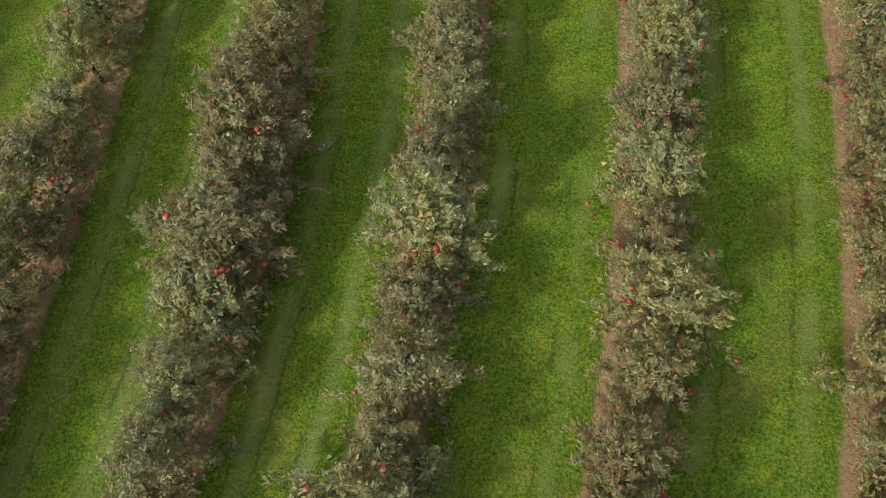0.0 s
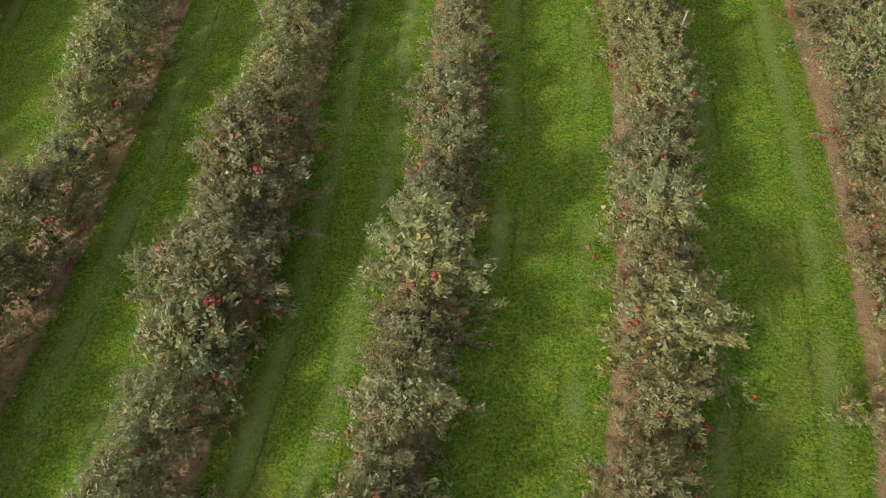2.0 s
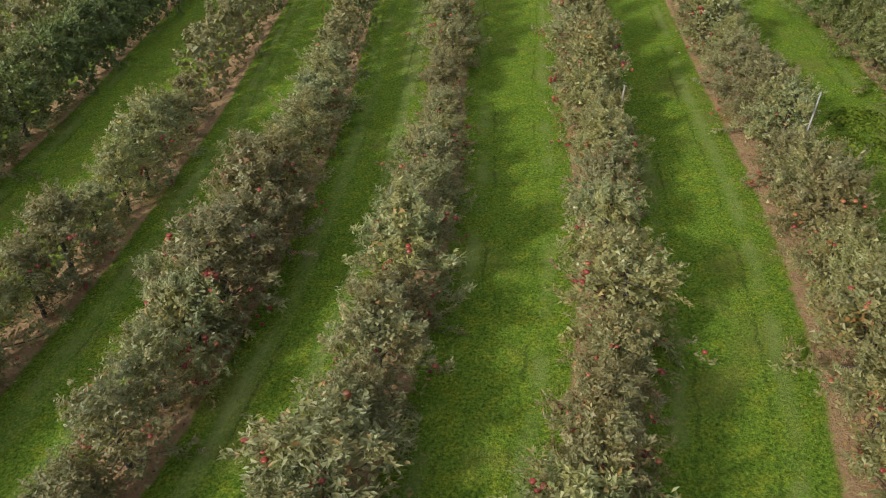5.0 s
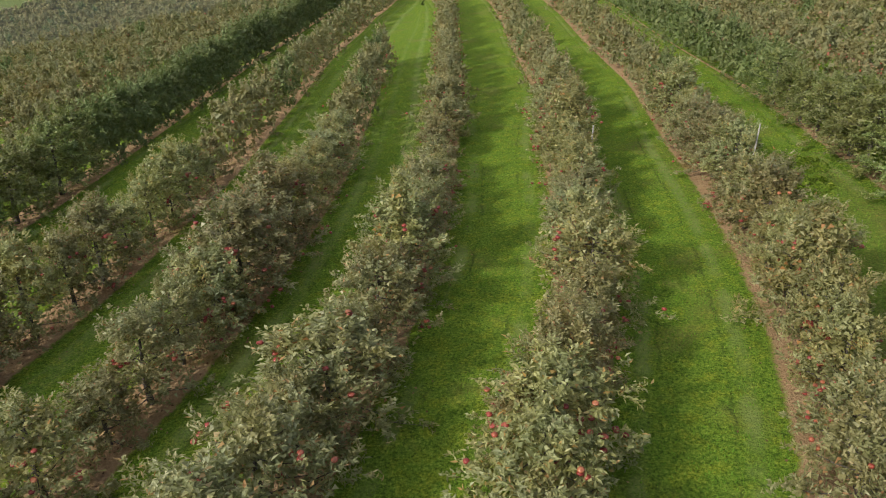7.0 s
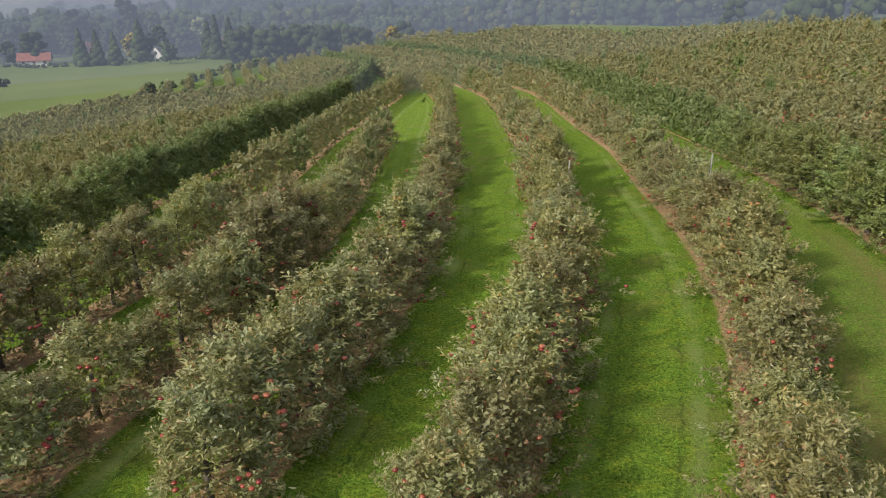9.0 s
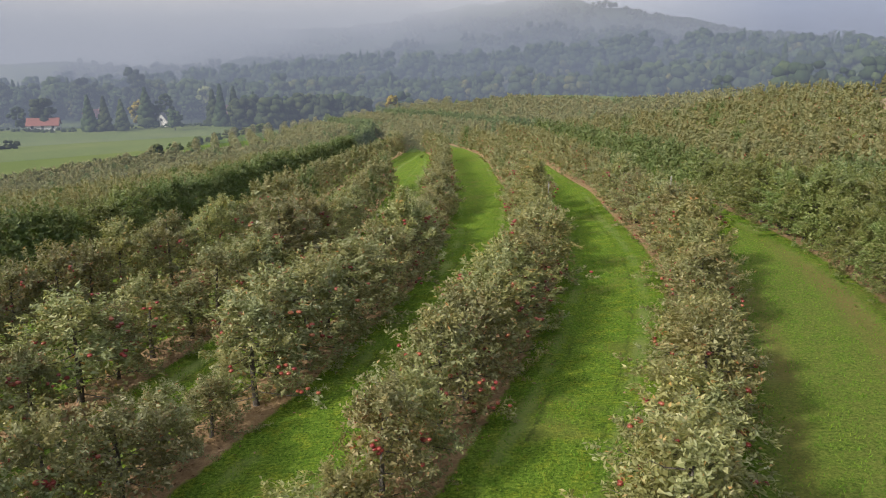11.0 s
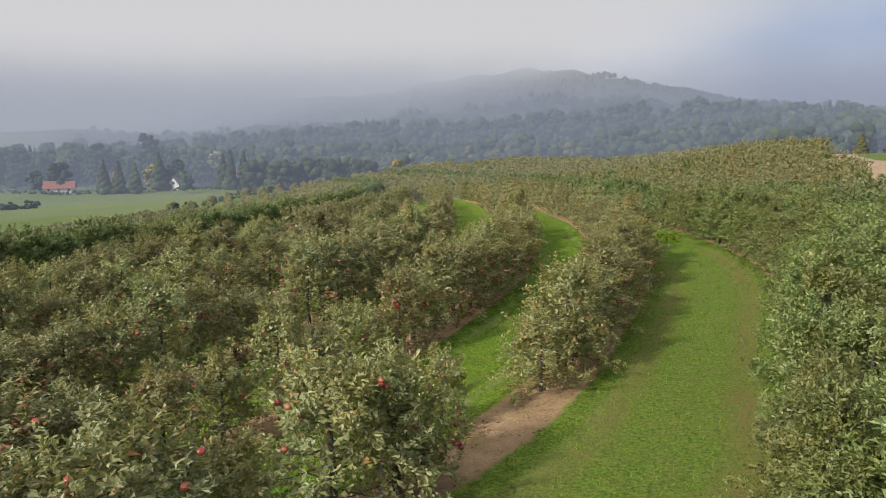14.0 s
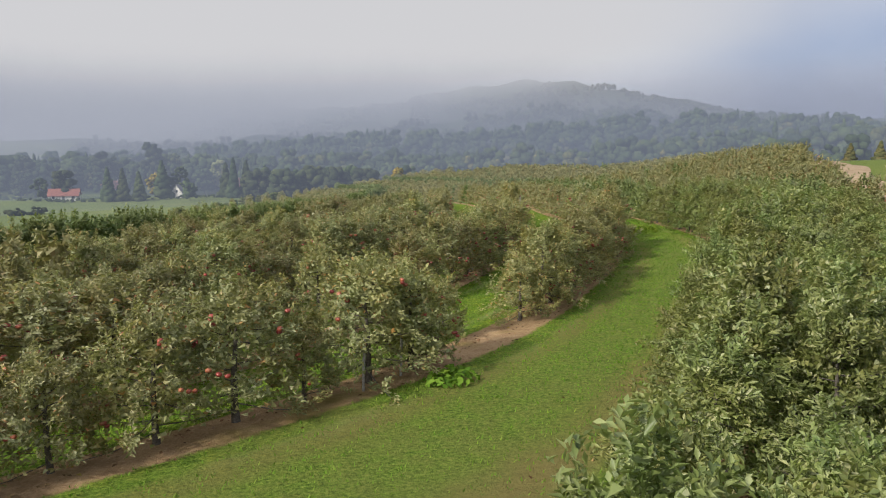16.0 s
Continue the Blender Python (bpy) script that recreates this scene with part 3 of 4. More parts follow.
def apple_tree(seed, height, reach, leaves, leaf, mat, fruits, label, simple=False, top=9):
    rng = np.random.default_rng(seed)
    root = new("apple_tree")
    tagged(root, label, "apple tree", "apple trees in rows")
    verts, faces = [], []
    lean = rng.uniform(-0.06, 0.06, 2)
    p, nn, way, arms, shoots = crown_points(rng, height, reach, leaves, top=top)
    leader = [(lean[0] * t + 0.02 * math.sin(5 * t), lean[1] * t, -0.06 + t * (height * 0.86)) for t in np.linspace(0, 1, 7)]
    tube(verts, faces, leader, [0.058, 0.045, 0.040, 0.032, 0.022, 0.013, 0.005], 7)
    for foot, tip in arms:
        s, e = Vector(foot) + Vector((lean[0], lean[1], 0)) * (foot[2] / height), Vector(tip)
        mid = s.lerp(e, 0.55) + Vector((0, 0, -0.05))
        tube(verts, faces, [s, mid, e], [0.013, 0.009, 0.003], 3)
    part("trunk", mesh_from("trunk", verts, faces, BARK, True), root)
    v, t = leaf_cloud(rng, p, nn, leaf, leaf * (0.46 if simple else 0.40), 0.2, way, simple)
    inner = crown_fill(rng, height, reach, 1150)
    v2, t2 = leaf_cloud(rng, inner, unit(rng.normal(size=inner.shape)), 0.085, 0.060, 0.25, None, True)
    v, t = np.concatenate([v, v2]), np.concatenate([t, t2 + len(v)])
    part("crown", array_mesh("crown", v, t, mat), root)
    for i in range(fruits):
        foot, tip = arms[int(rng.integers(0, int(len(arms) * 0.85)))]
        c = foot + (tip - foot) * rng.uniform(0.75, 1.15) + np.array([0, 0, rng.uniform(-0.05, 0.22)])
        for j in range(int(rng.integers(1, 4))):
            q = c + rng.normal(size=3) * 0.055
            part("apple", APPLE_MESH, root, m=pose(*q, rng.uniform(-40, 40), rng.uniform(-40, 40), rng.uniform(0, 360)))
    return root


# ---- orchard ----
DULL_LABEL = "low olive-leaved apple tree with red fruit in bare earth"
GREEN_LABEL = "fresh green leafy apple tree along the grass lane"
DULL_SETS = [(1, 2.45, 0.95, 13), (2, 2.3, 1.05, 8), (3, 2.65, 0.90, 15), (4, 2.15, 1.0, 6), (5, 2.55, 1.0, 10), (6, 2.4, 0.88, 6)]
GREEN_SETS = [(11, 2.5, 1.0), (12, 2.65, 0.95), (13, 2.45, 1.05)]
dull = [apple_tree(s, h, r, 4200, 0.080, LEAF_DULL, f, DULL_LABEL) for s, h, r, f in DULL_SETS]
green = [apple_tree(s, h, r, 4600, 0.088, LEAF_GREEN, 0, GREEN_LABEL, top=16) for s, h, r in GREEN_SETS]
dull_off = [apple_tree(s + 20, h, r, 6000, 0.072, LEAF_DULL, f, DULL_LABEL, True) for s, h, r, f in DULL_SETS]
green_off = [apple_tree(s + 20, h, r, 6000, 0.076, LEAF_GREEN, 0, GREEN_LABEL, True) for s, h, r in GREEN_SETS]
used = set()


def plant(kinds, x, y, scale, turn, wide=1.0):
    i = random.randrange(len(kinds))
    ob = kinds[i]
    m = Matrix.LocRotScale((x, y, float(land(x, y)) - 0.02), Euler((0, 0, turn)), Vector((wide * scale * random.uniform(0.92, 1.1), wide * scale * random.uniform(0.92, 1.1), scale)))
    if ob.name not in used:
        used.add(ob.name)
        ob.matrix_basis = m
        return ob
    return copy_thing(ob, m)


far_spots = []
GAPS = [(0.0, -21.3, 1.75), (-12.6, 90.0, 63.0)]
for u in ROWS:
    main = u in ROWS_MAIN
    y = {4.7: -33.9, 0.0: -33.0, 7.7: -34.0}.get(u, -30.0)
    while y < 176:
        y += random.uniform(1.2, 1.5) * (0.86 if u <= 0 and y < -15 else 1.0) / float(np.interp(y, _yy, _along))
        x = float(row_x(u, y)) + random.uniform(-0.12, 0.12)
        if in_orchard(x, y) < 0.5 or any(u == g and abs(y - c) < w for g, c, w in GAPS):
            continue
        leafy = u in (-22.6, 4.7) or (u == 7.7 and y < 6)
        size = random.uniform(0.90, 1.09) * (1.12 if u == -22.6 else 1.0)
        if u == 4.7 and y < -29.5:
            size *= 0.78
        if -9 < u < 0 and y < -12:
            size *= 0.86
        if u == 0 and y < -8:
            size *= 0.84
        if not leafy and random.random() < 0.06:
            size *= 0.72
        close = main and ((u > -20 and max(-99, -14 - (u + 16.9)) < y < (8 if u < -10 else 13)) or (u == -22.6 and 3 < y < 9)) or (u == 7.7 and y < -6)
        if close:
            plant((green if y < -6 else green_off) if leafy else dull if y < -6 else dull_off, x, y, size, random.uniform(0, 6.28), 1.1 if u > 1 and y < -14 else 1.12 if y < -15 and u < 0 else 1.05 if y < -22 else 1.12 if u == 0 else 1.2 if u < -12 and y < 0 else 1.16)
            if u == 4.7 and -22 <= y < 2:
                plant(green_off, x + 1.3, y + 0.6, size * 0.95, random.uniform(0, 6.28), 1.1)
            if u == 4.7 and y < -22:
                if y > -27:
                    plant(green, x - 0.6, y + 0.5, size * 0.86, random.uniform(0, 6.28), 1.1)
                plant(green, x + 1.2, y + 0.3, size * 0.9, random.uniform(0, 6.28), 1.1)
                if y < -27:
                    plant(green, x + 2.6, y + 0.6, size * 0.9, random.uniform(0, 6.28), 1.1)
        else:
            far_spots.append((x, y, size, leafy or random.random() < 0.06, u))
            if u == -22.6:
                far_spots.append((x + 0.1, y + 0.7, size, True, u))


def stake(x, y, height):
    verts, faces = [], []
    tube(verts, faces, [(0, 0, -0.2), (0.01, 0, height * 0.5), (0.03, 0.01, height)], [0.024, 0.023, 0.022], 9)
    ob = tagged(new("tree_stake", mesh_from("tree_stake", verts, faces, STAKE)), "grey weathered wooden stake among the apple trees", "stake", "tree stakes")
    ob.matrix_basis = pose(x, y, float(land(x, y)))


for x, y, k in ((3.9, -13.0, 1.5), (-0.75, -24.6, 0.9), (0.9, -9.2, 1.6), (7.6, 2.6, 2.3), (3.3, 3.8, 2.2), (-0.25, -23.75, 1.0)):
    stake(x, y, k)


def far_rows(name, leafy, mat, label):
    """The rows further off, as one planting."""
    vs, ts, base = [], [], 0
    rng = np.random.default_rng(31 + leafy)
    sets = []
    for i in range(5):
        hi = []
        for count, leaf in ((820, 0.12), (400, 0.16), (200, 0.22), (100, 0.31)):
            p, nn, way, _, _ = crown_points(rng, 2.45, 0.95, count, 12, 4, 6)
            v, t = leaf_cloud(rng, p, nn, leaf, leaf * 0.6, 0.2, way, True)
            core = crown_fill(rng, 2.3, 0.85, count // 5)
            v2, t2 = leaf_cloud(rng, core, unit(rng.normal(size=core.shape)), leaf * 1.7, leaf * 1.4, 0.2, None, True)
            hi.append((np.concatenate([v, v2]), np.concatenate([t, t2 + len(v)])))
        sets.append(hi)
    for x, y, size, lf, u in far_spots:
        if lf != leafy:
            continue
        d = math.hypot(x, y + 15)
        size *= 1.08
        v, t = sets[int(rng.integers(0, 5))][0 if d < 45 else 1 if d < 80 else 2 if d < 105 else 3]
        a = rng.uniform(0, 6.28)
        c, s = math.cos(a) * size, math.sin(a) * size
        w = np.stack([v[:, 0] * c - v[:, 1] * s + x, v[:, 0] * s + v[:, 1] * c + y, v[:, 2] * size + float(land(x, y))], -1)
        vs.append(w)
        ts.append(t + base)
        base += len(w)
    tagged(new(name, array_mesh(name, np.concatenate(vs), np.concatenate(ts), mat)), label, "orchard rows", kind="stuff")


# young and leaning trees beside the rows
for x, y, k in ((-0.75, -12.3, 0.5), (0.35, -21.0, 0.78), (-0.1, -23.35, 1.0), (0.55, -8.1, 0.72), (-6.4, -3.2, 0.75), (-7.3, -1.6, 0.6)):
    plant(dull, x, y, k, random.uniform(0, 6.28))

def far_fruit():
    """Red fruit on the further rows, too small to count."""
    rng = np.random.default_rng(55)
    ps = []
    for x, y, size, lf, u in far_spots:
        if lf or math.hypot(x, y + 15) > 80:
            continue
        k = int(rng.integers(3, 14))
        a, h = rng.uniform(0, 6.28, k), rng.uniform(0.4, 2.1, k) * size
        r = (1.02 - 0.3 * h / 2.3) * rng.uniform(0.8, 1.0, k)
        ps.append(np.stack([x + np.cos(a) * r, y + np.sin(a) * r, float(land(x, y)) + h], -1))
    p = np.concatenate(ps)
    v, t = leaf_cloud(rng, p, unit(rng.normal(size=p.shape)), 0.10, 0.10, 0.1)
    v2, t2 = leaf_cloud(rng, p, unit(rng.normal(size=p.shape)), 0.10, 0.10, 0.1)
    tagged(new("distant_fruit", array_mesh("distant_fruit", np.concatenate([v, v2]), np.concatenate([t, t2 + len(v)]), APPLE)),
           "red apples on the distant rows", "fruit", kind="stuff")


far_fruit()
far_rows("orchard_rows", False, LEAF_DULL_FAR, "distant rows of olive-brown apple trees on the slope")
far_rows("green_orchard_rows", True, LEAF_GREEN_FAR, "distant rows of green apple trees on the slope")


# ---- open country ----
def ribbon(name, pts, width, lift, mat, label, category, kind="structure"):
    verts, faces = [], []
    pts = [Vector((x, y, 0)) for x, y in pts]
    fine = []
    for a, b in zip(pts, pts[1:]):
        k = max(2, int((b - a).length / 1.5))
        fine += [a.lerp(b, i / k) for i in range(k)]
    fine.append(pts[-1])
    for i, p in enumerate(fine):
        d = (fine[min(i + 1, len(fine) - 1)] - fine[max(i - 1, 0)]).normalized()
        s = Vector((d.y, -d.x, 0))
        for k in range(5):
            q = p + s * width * (k / 4 - 0.5) * (1 + 0.15 * math.sin(i * 0.9 + k))
            verts.append((q.x, q.y, float(land(q.x, q.y)) + lift - (0.06 if k in (0, 4) else 0)))
    for i in range(len(fine) - 1):
        for k in range(4):
            a = i * 5 + k
            faces.append((a, a + 1, a + 6, a + 5))
    return tagged(new(name, mesh_from(name, verts, faces, mat, True)), label, category, kind=kind)


ribbon("road", [(19.5, -14), (24.6, 6), (30.6, 20), (32.6, 28), (36, 37.5), (38.4, 46), (44, 60), (50, 80)], 2.5, 0.12, TRACK,
       "pale sandy farm track along the orchard's edge", "track")


def clump_cloud(rng, centres, sizes):
    """Uneven rounded leaf clumps, twenty faces each."""
    g = (1 + 5 ** 0.5) / 2
    ball = unit(np.array([(-1, g, 0), (1, g, 0), (-1, -g, 0), (1, -g, 0), (0, -1, g), (0, 1, g), (0, -1, -g), (0, 1, -g), (g, 0, -1), (g, 0, 1), (-g, 0, -1), (-g, 0, 1)], float))
    tri = np.array([(0, 11, 5), (0, 5, 1), (0, 1, 7), (0, 7, 10), (0, 10, 11), (1, 5, 9), (5, 11, 4), (11, 10, 2), (10, 7, 6), (7, 1, 8),
                    (3, 9, 4), (3, 4, 2), (3, 2, 6), (3, 6, 8), (3, 8, 9), (4, 9, 5), (2, 4, 11), (6, 2, 10), (8, 6, 7), (9, 8, 1)])
    n = len(centres)
    a = rng.uniform(0, 6.28, n)
    c, s = np.cos(a)[:, None], np.sin(a)[:, None]
    turned = np.stack([ball[None, :, 0] * c - ball[None, :, 1] * s, ball[None, :, 0] * s + ball[None, :, 1] * c, np.repeat(ball[None, :, 2], n, 0)], -1)
    v = centres[:, None, :] + turned * rng.uniform(0.75, 1.25, (n, 12, 1)) * sizes[:, None, :]
    return v.reshape(-1, 3), (tri[None] + 12 * np.arange(n)[:, None, None]).reshape(-1, 3)


def woodland_tree(rng, height, spread, count, conifer):
    """The crown of one tall tree, from the ground up, in clumps of foliage."""
    if conifer:
        z = (np.arange(count) + 0.5) / count
        r = (1.0 - z) * rng.uniform(0.3, 0.75, count) * 0.5
        a = np.arange(count) * 2.4
        p = np.stack([np.cos(a) * r * spread, np.sin(a) * r * spread, (0.04 + 0.94 * z) * height], -1)
        w = (0.10 + 0.26 * (1 - z)) * spread
        return clump_cloud(rng, p, np.stack([w, w, 1.5 * height / count + 0.09 * height * (1 - z * 0.5)], -1))
    z = rng.uniform(0.18, 0.92, count)
    bulge = np.sqrt(np.clip(1 - ((z - 0.5) / 0.5) ** 2, 0.05, 1))
    a, r = rng.uniform(0, 6.28, count), np.sqrt(rng.uniform(0.1, 1.0, count)) * 0.40 * spread * bulge
    p = np.stack([np.cos(a) * r, np.sin(a) * r, z * height], -1)
    w = rng.uniform(0.55, 1.0, count) * spread * 0.95 / count ** 0.45
    return clump_cloud(rng, p, np.stack([w, w, w * 0.85], -1))


def wood(name, spots, label, mat, seed, count):
    rng = np.random.default_rng(seed)
    protos = [woodland_tree(rng, 1.0, 0.42, count, True) for _ in range(3)] + [woodland_tree(rng, 1.0, 0.85, int(count * 1.3), False) for _ in range(6)]
    vs, ts, base = [], [], 0
    for x, y, h, con in spots:
        v, t = protos[int(rng.integers(0, 3)) if con else int(rng.integers(3, 9))]
        a = rng.uniform(0, 6.28)
        c, s = math.cos(a) * h, math.sin(a) * h
        w = np.stack([v[:, 0] * c - v[:, 1] * s + x, v[:, 0] * s + v[:, 1] * c + y, v[:, 2] * h + float(land(x, y)) - 0.3], -1)
        vs.append(w)
        ts.append(t + base)
        base += len(w)
    me = array_mesh(name, np.concatenate(vs), np.concatenate(ts), mat)
    smooth(me)
    return tagged(new(name, me), label, "woodland", kind="stuff")


def belt(n, box, keep, lo, hi, con, seed):
    rng = np.random.default_rng(seed)
    out = []
    while len(out) < n:
        x, y = rng.uniform(box[0], box[1]), rng.uniform(box[2], box[3])
        if keep(x, y):
            out.append((x, y, rng.uniform(lo, hi), rng.random() < con))
    return out


def bear(x, y):
    """Sideways bearing of a place as seen from the end of the orchard."""
    return (x - 1) / (y + 36)


spots = belt(760, (-330, 460, 260, 760), lambda x, y: y > np.interp(x, [-400, -120, -40, 60, 130, 460], [560, 480, 400, 380, 300, 300]) and bear(x, y) > -0.36, 12, 19, 0.22, 5)
spots += belt(420, (-520, -40, 345, 760), lambda x, y: bear(x, y) < -0.12 and y > 345 and not (bear(x, y) < -0.535 and y > 540), 8, 15, 0.2, 6)
spots += belt(170, (-330, -50, 335, 480), lambda x, y: y > np.interp(x, [-330, -180, -60], [335, 345, 400]), 9, 17, 0.25, 16)
wood("mixed_woodland", spots, "dark mixed woodland of spruces and broadleaves in mist", LEAF_WOOD, 7, 11)
SEEN = (-0.548, -0.380, -0.307, -0.483)        # bearings kept open towards the houses


def garden(x, y):
    return y > np.interp(x, [-260, -205, -150, -110, -88, -30], [306, 300, 330, 330, 300, 252]) and all(abs(bear(x, y) - b) > 0.026 for b in SEEN) and bear(x, y) < -0.085


wood("garden_trees", belt(95, (-260, -25, 250, 400), garden, 8, 15, 0.3, 61), "dark garden trees and conifers crowding round the valley houses", LEAF_WOOD, 62, 30)
wood("pale_garden_trees", belt(34, (-250, -25, 250, 400), garden, 7, 12, 0.0, 63), "yellow-green broadleaves standing among darker valley trees", LEAF_PALE, 64, 30)
light_spots = belt(90, (-300, 420, 300, 560), lambda x, y: y > np.interp(x, [-400, -120, -40, 60, 130, 460], [400, 380, 398, 378, 298, 298]) and bear(x, y) > -0.5, 9, 17, 0.0, 19)
wood("pale_woodland", light_spots, "lighter green and yellowing broadleaves among dark woodland", LEAF_PALE, 27, 16)
hill_spots = belt(2200, (-900, 1000, 740, 1400), lambda x, y: -0.53 < bear(x, y) < 0.75 and noise.noise((x / 90, y / 90, 0)) > -0.25, 7, 11, 0.0, 8)
wood("hillside_forest", hill_spots, "misty forest covering the far hillside", LEAF_WOOD, 9, 3)


# ---- valley: houses, trees, hedges ----
def box_mesh(name, lo, hi, mat):
    x0, y0, z0 = lo
    x1, y1, z1 = hi
    v = [(x0, y0, z0), (x1, y0, z0), (x1, y1, z0), (x0, y1, z0), (x0, y0, z1), (x1, y0, z1), (x1, y1, z1), (x0, y1, z1)]
    f = [(3, 2, 1, 0), (4, 5, 6, 7), (0, 1, 5, 4), (1, 2, 6, 5), (2, 3, 7, 6), (3, 0, 4, 7)]
    return mesh_from(name, v, f, mat)


def house(x, y, turn, width, depth, eaves, ridge, wall_mat, roof_mat, label):
    root = tagged(new("house"), label, "house", "houses in the valley")
    root.matrix_basis = pose(x, y, float(land(x, y)) - 0.4, 0, 0, turn)
    w, d = width / 2, depth / 2
    v = [(-w, -d, 0), (w, -d, 0), (w, d, 0), (-w, d, 0), (-w, -d, eaves), (w, -d, eaves), (w, d, eaves), (-w, d, eaves), (-w, 0, ridge), (w, 0, ridge)]
    f = [(0, 1, 5, 4), (2, 3, 7, 6), (1, 2, 6, 9, 5), (3, 0, 4, 8, 7), (3, 2, 1, 0)]
    part("wall", mesh_from("wall", v, f, wall_mat), root)
    t, o = 0.25, 0.5
    drop = o * (ridge - eaves) / d
    v, f = [], []
    for s in (-1, 1):
        b = len(v)
        a, c = (0, ridge + 0.02), (s * (d + o), eaves - drop + 0.02)
        v += [(-w - o, a[0], a[1]), (w + o, a[0], a[1]), (w + o, c[0], c[1]), (-w - o, c[0], c[1]),
              (-w - o, a[0], a[1] + t), (w + o, a[0], a[1] + t), (w + o, c[0], c[1] + t), (-w - o, c[0], c[1] + t)]
        f += [tuple(b + k for k in q) for q in ((0, 1, 2, 3), (4, 5, 6, 7), (0, 1, 5, 4), (1, 2, 6, 5), (2, 3, 7, 6), (3, 0, 4, 7))]
    roof = part("roof", mesh_from("roof", v, f, roof_mat), root)
    part("chimney", box_mesh("chimney", (w * 0.4, -0.35, ridge - 0.6), (w * 0.4 + 0.7, 0.35, ridge + 1.0), ROOF_GREY), roof)
    n = max(2, int(width / 3.2))
    for i in range(n):
        cx = -w + width * (i + 0.5) / n
        if i == n // 2:
            part("door", box_mesh("door", (cx - 0.5, -d - 0.06, 0.4), (cx + 0.5, -d + 0.05, 2.5), ROOF_GREY), root)
        else:
            part("window", box_mesh("window", (cx - 0.55, -d - 0.05, 1.3), (cx + 0.55, -d + 0.05, 2.6), GLASS_DARK), root)
    for sgn in (-1, 1):
        part("window", box_mesh("window", (sgn * w - 0.05, -0.6, eaves - 0.6), (sgn * w + 0.05, 0.6, eaves + 0.7), GLASS_DARK), root)
    return root


house(-183, 297, 20, 12, 7, 2.8, 5.4, RENDER_WALL, ROOF_RED, "long white farmhouse with a red tiled roof beside the field")
house(-138, 320, 70, 8, 6, 3.4, 6.4, RENDER_WALL, ROOF_GREY, "white gabled house among dark trees by the field")
house(-118, 352, 20, 11, 8, 4.0, 7.6, RENDER_WALL, ROOF_RED, "white house with a red tiled roof behind trees")
house(-176, 330, -10, 10, 8, 3.6, 6.8, RENDER_WALL, ROOF_RED, "small red-roofed house half hidden by garden trees")
house(-225, 860, 15, 16, 9, 5.0, 9.0, RENDER_WALL, ROOF_GREY, "pale house on the misty hillside")
house(205, 800, -20, 18, 10, 6.0, 10.0, RENDER_WALL, ROOF_GREY, "large pale house on the misty hillside")
house(330, 830, 25, 15, 9, 5.0, 9.0, RENDER_WALL, ROOF_GREY, "white house above the woodland on the hillside")


def tall_tree(seed, height, spread, conifer, mat, label, name="tree"):
    rng = np.random.default_rng(seed)
    root = tagged(new(name), label, "tree", "trees of the valley")
    verts, faces = [], []
    tube(verts, faces, [(0, 0, -0.4), (0.1, 0, height * 0.3), (0.05, 0.1, height * 0.62), (0, 0, height * 0.9)],
         [0.022 * height, 0.016 * height, 0.010 * height, 0.003 * height], 7)
    if not conifer:
        for i in range(6):
            a, h = i * 1.05, height * (0.28 + 0.06 * i)
            tube(verts, faces, [(0.05, 0, h), (math.cos(a) * spread * 0.16, math.sin(a) * spread * 0.16, h + height * 0.09),
                                (math.cos(a) * spread * 0.34, math.sin(a) * spread * 0.34, h + height * 0.2)], [0.008 * height, 0.005 * height, 0.002 * height], 5)
    part("trunk", mesh_from("trunk", verts, faces, BARK, True), root)
    v, t = woodland_tree(rng, height, spread, 34 if conifer else 60, conifer)
    me = array_mesh("crown", v, t, mat)
    smooth(me)
    part("crown", me, root)
    return root


def set_tree(ob, x, y):
    ob.matrix_basis = pose(x, y, float(land(x, y)), 0, 0, random.uniform(0, 360))


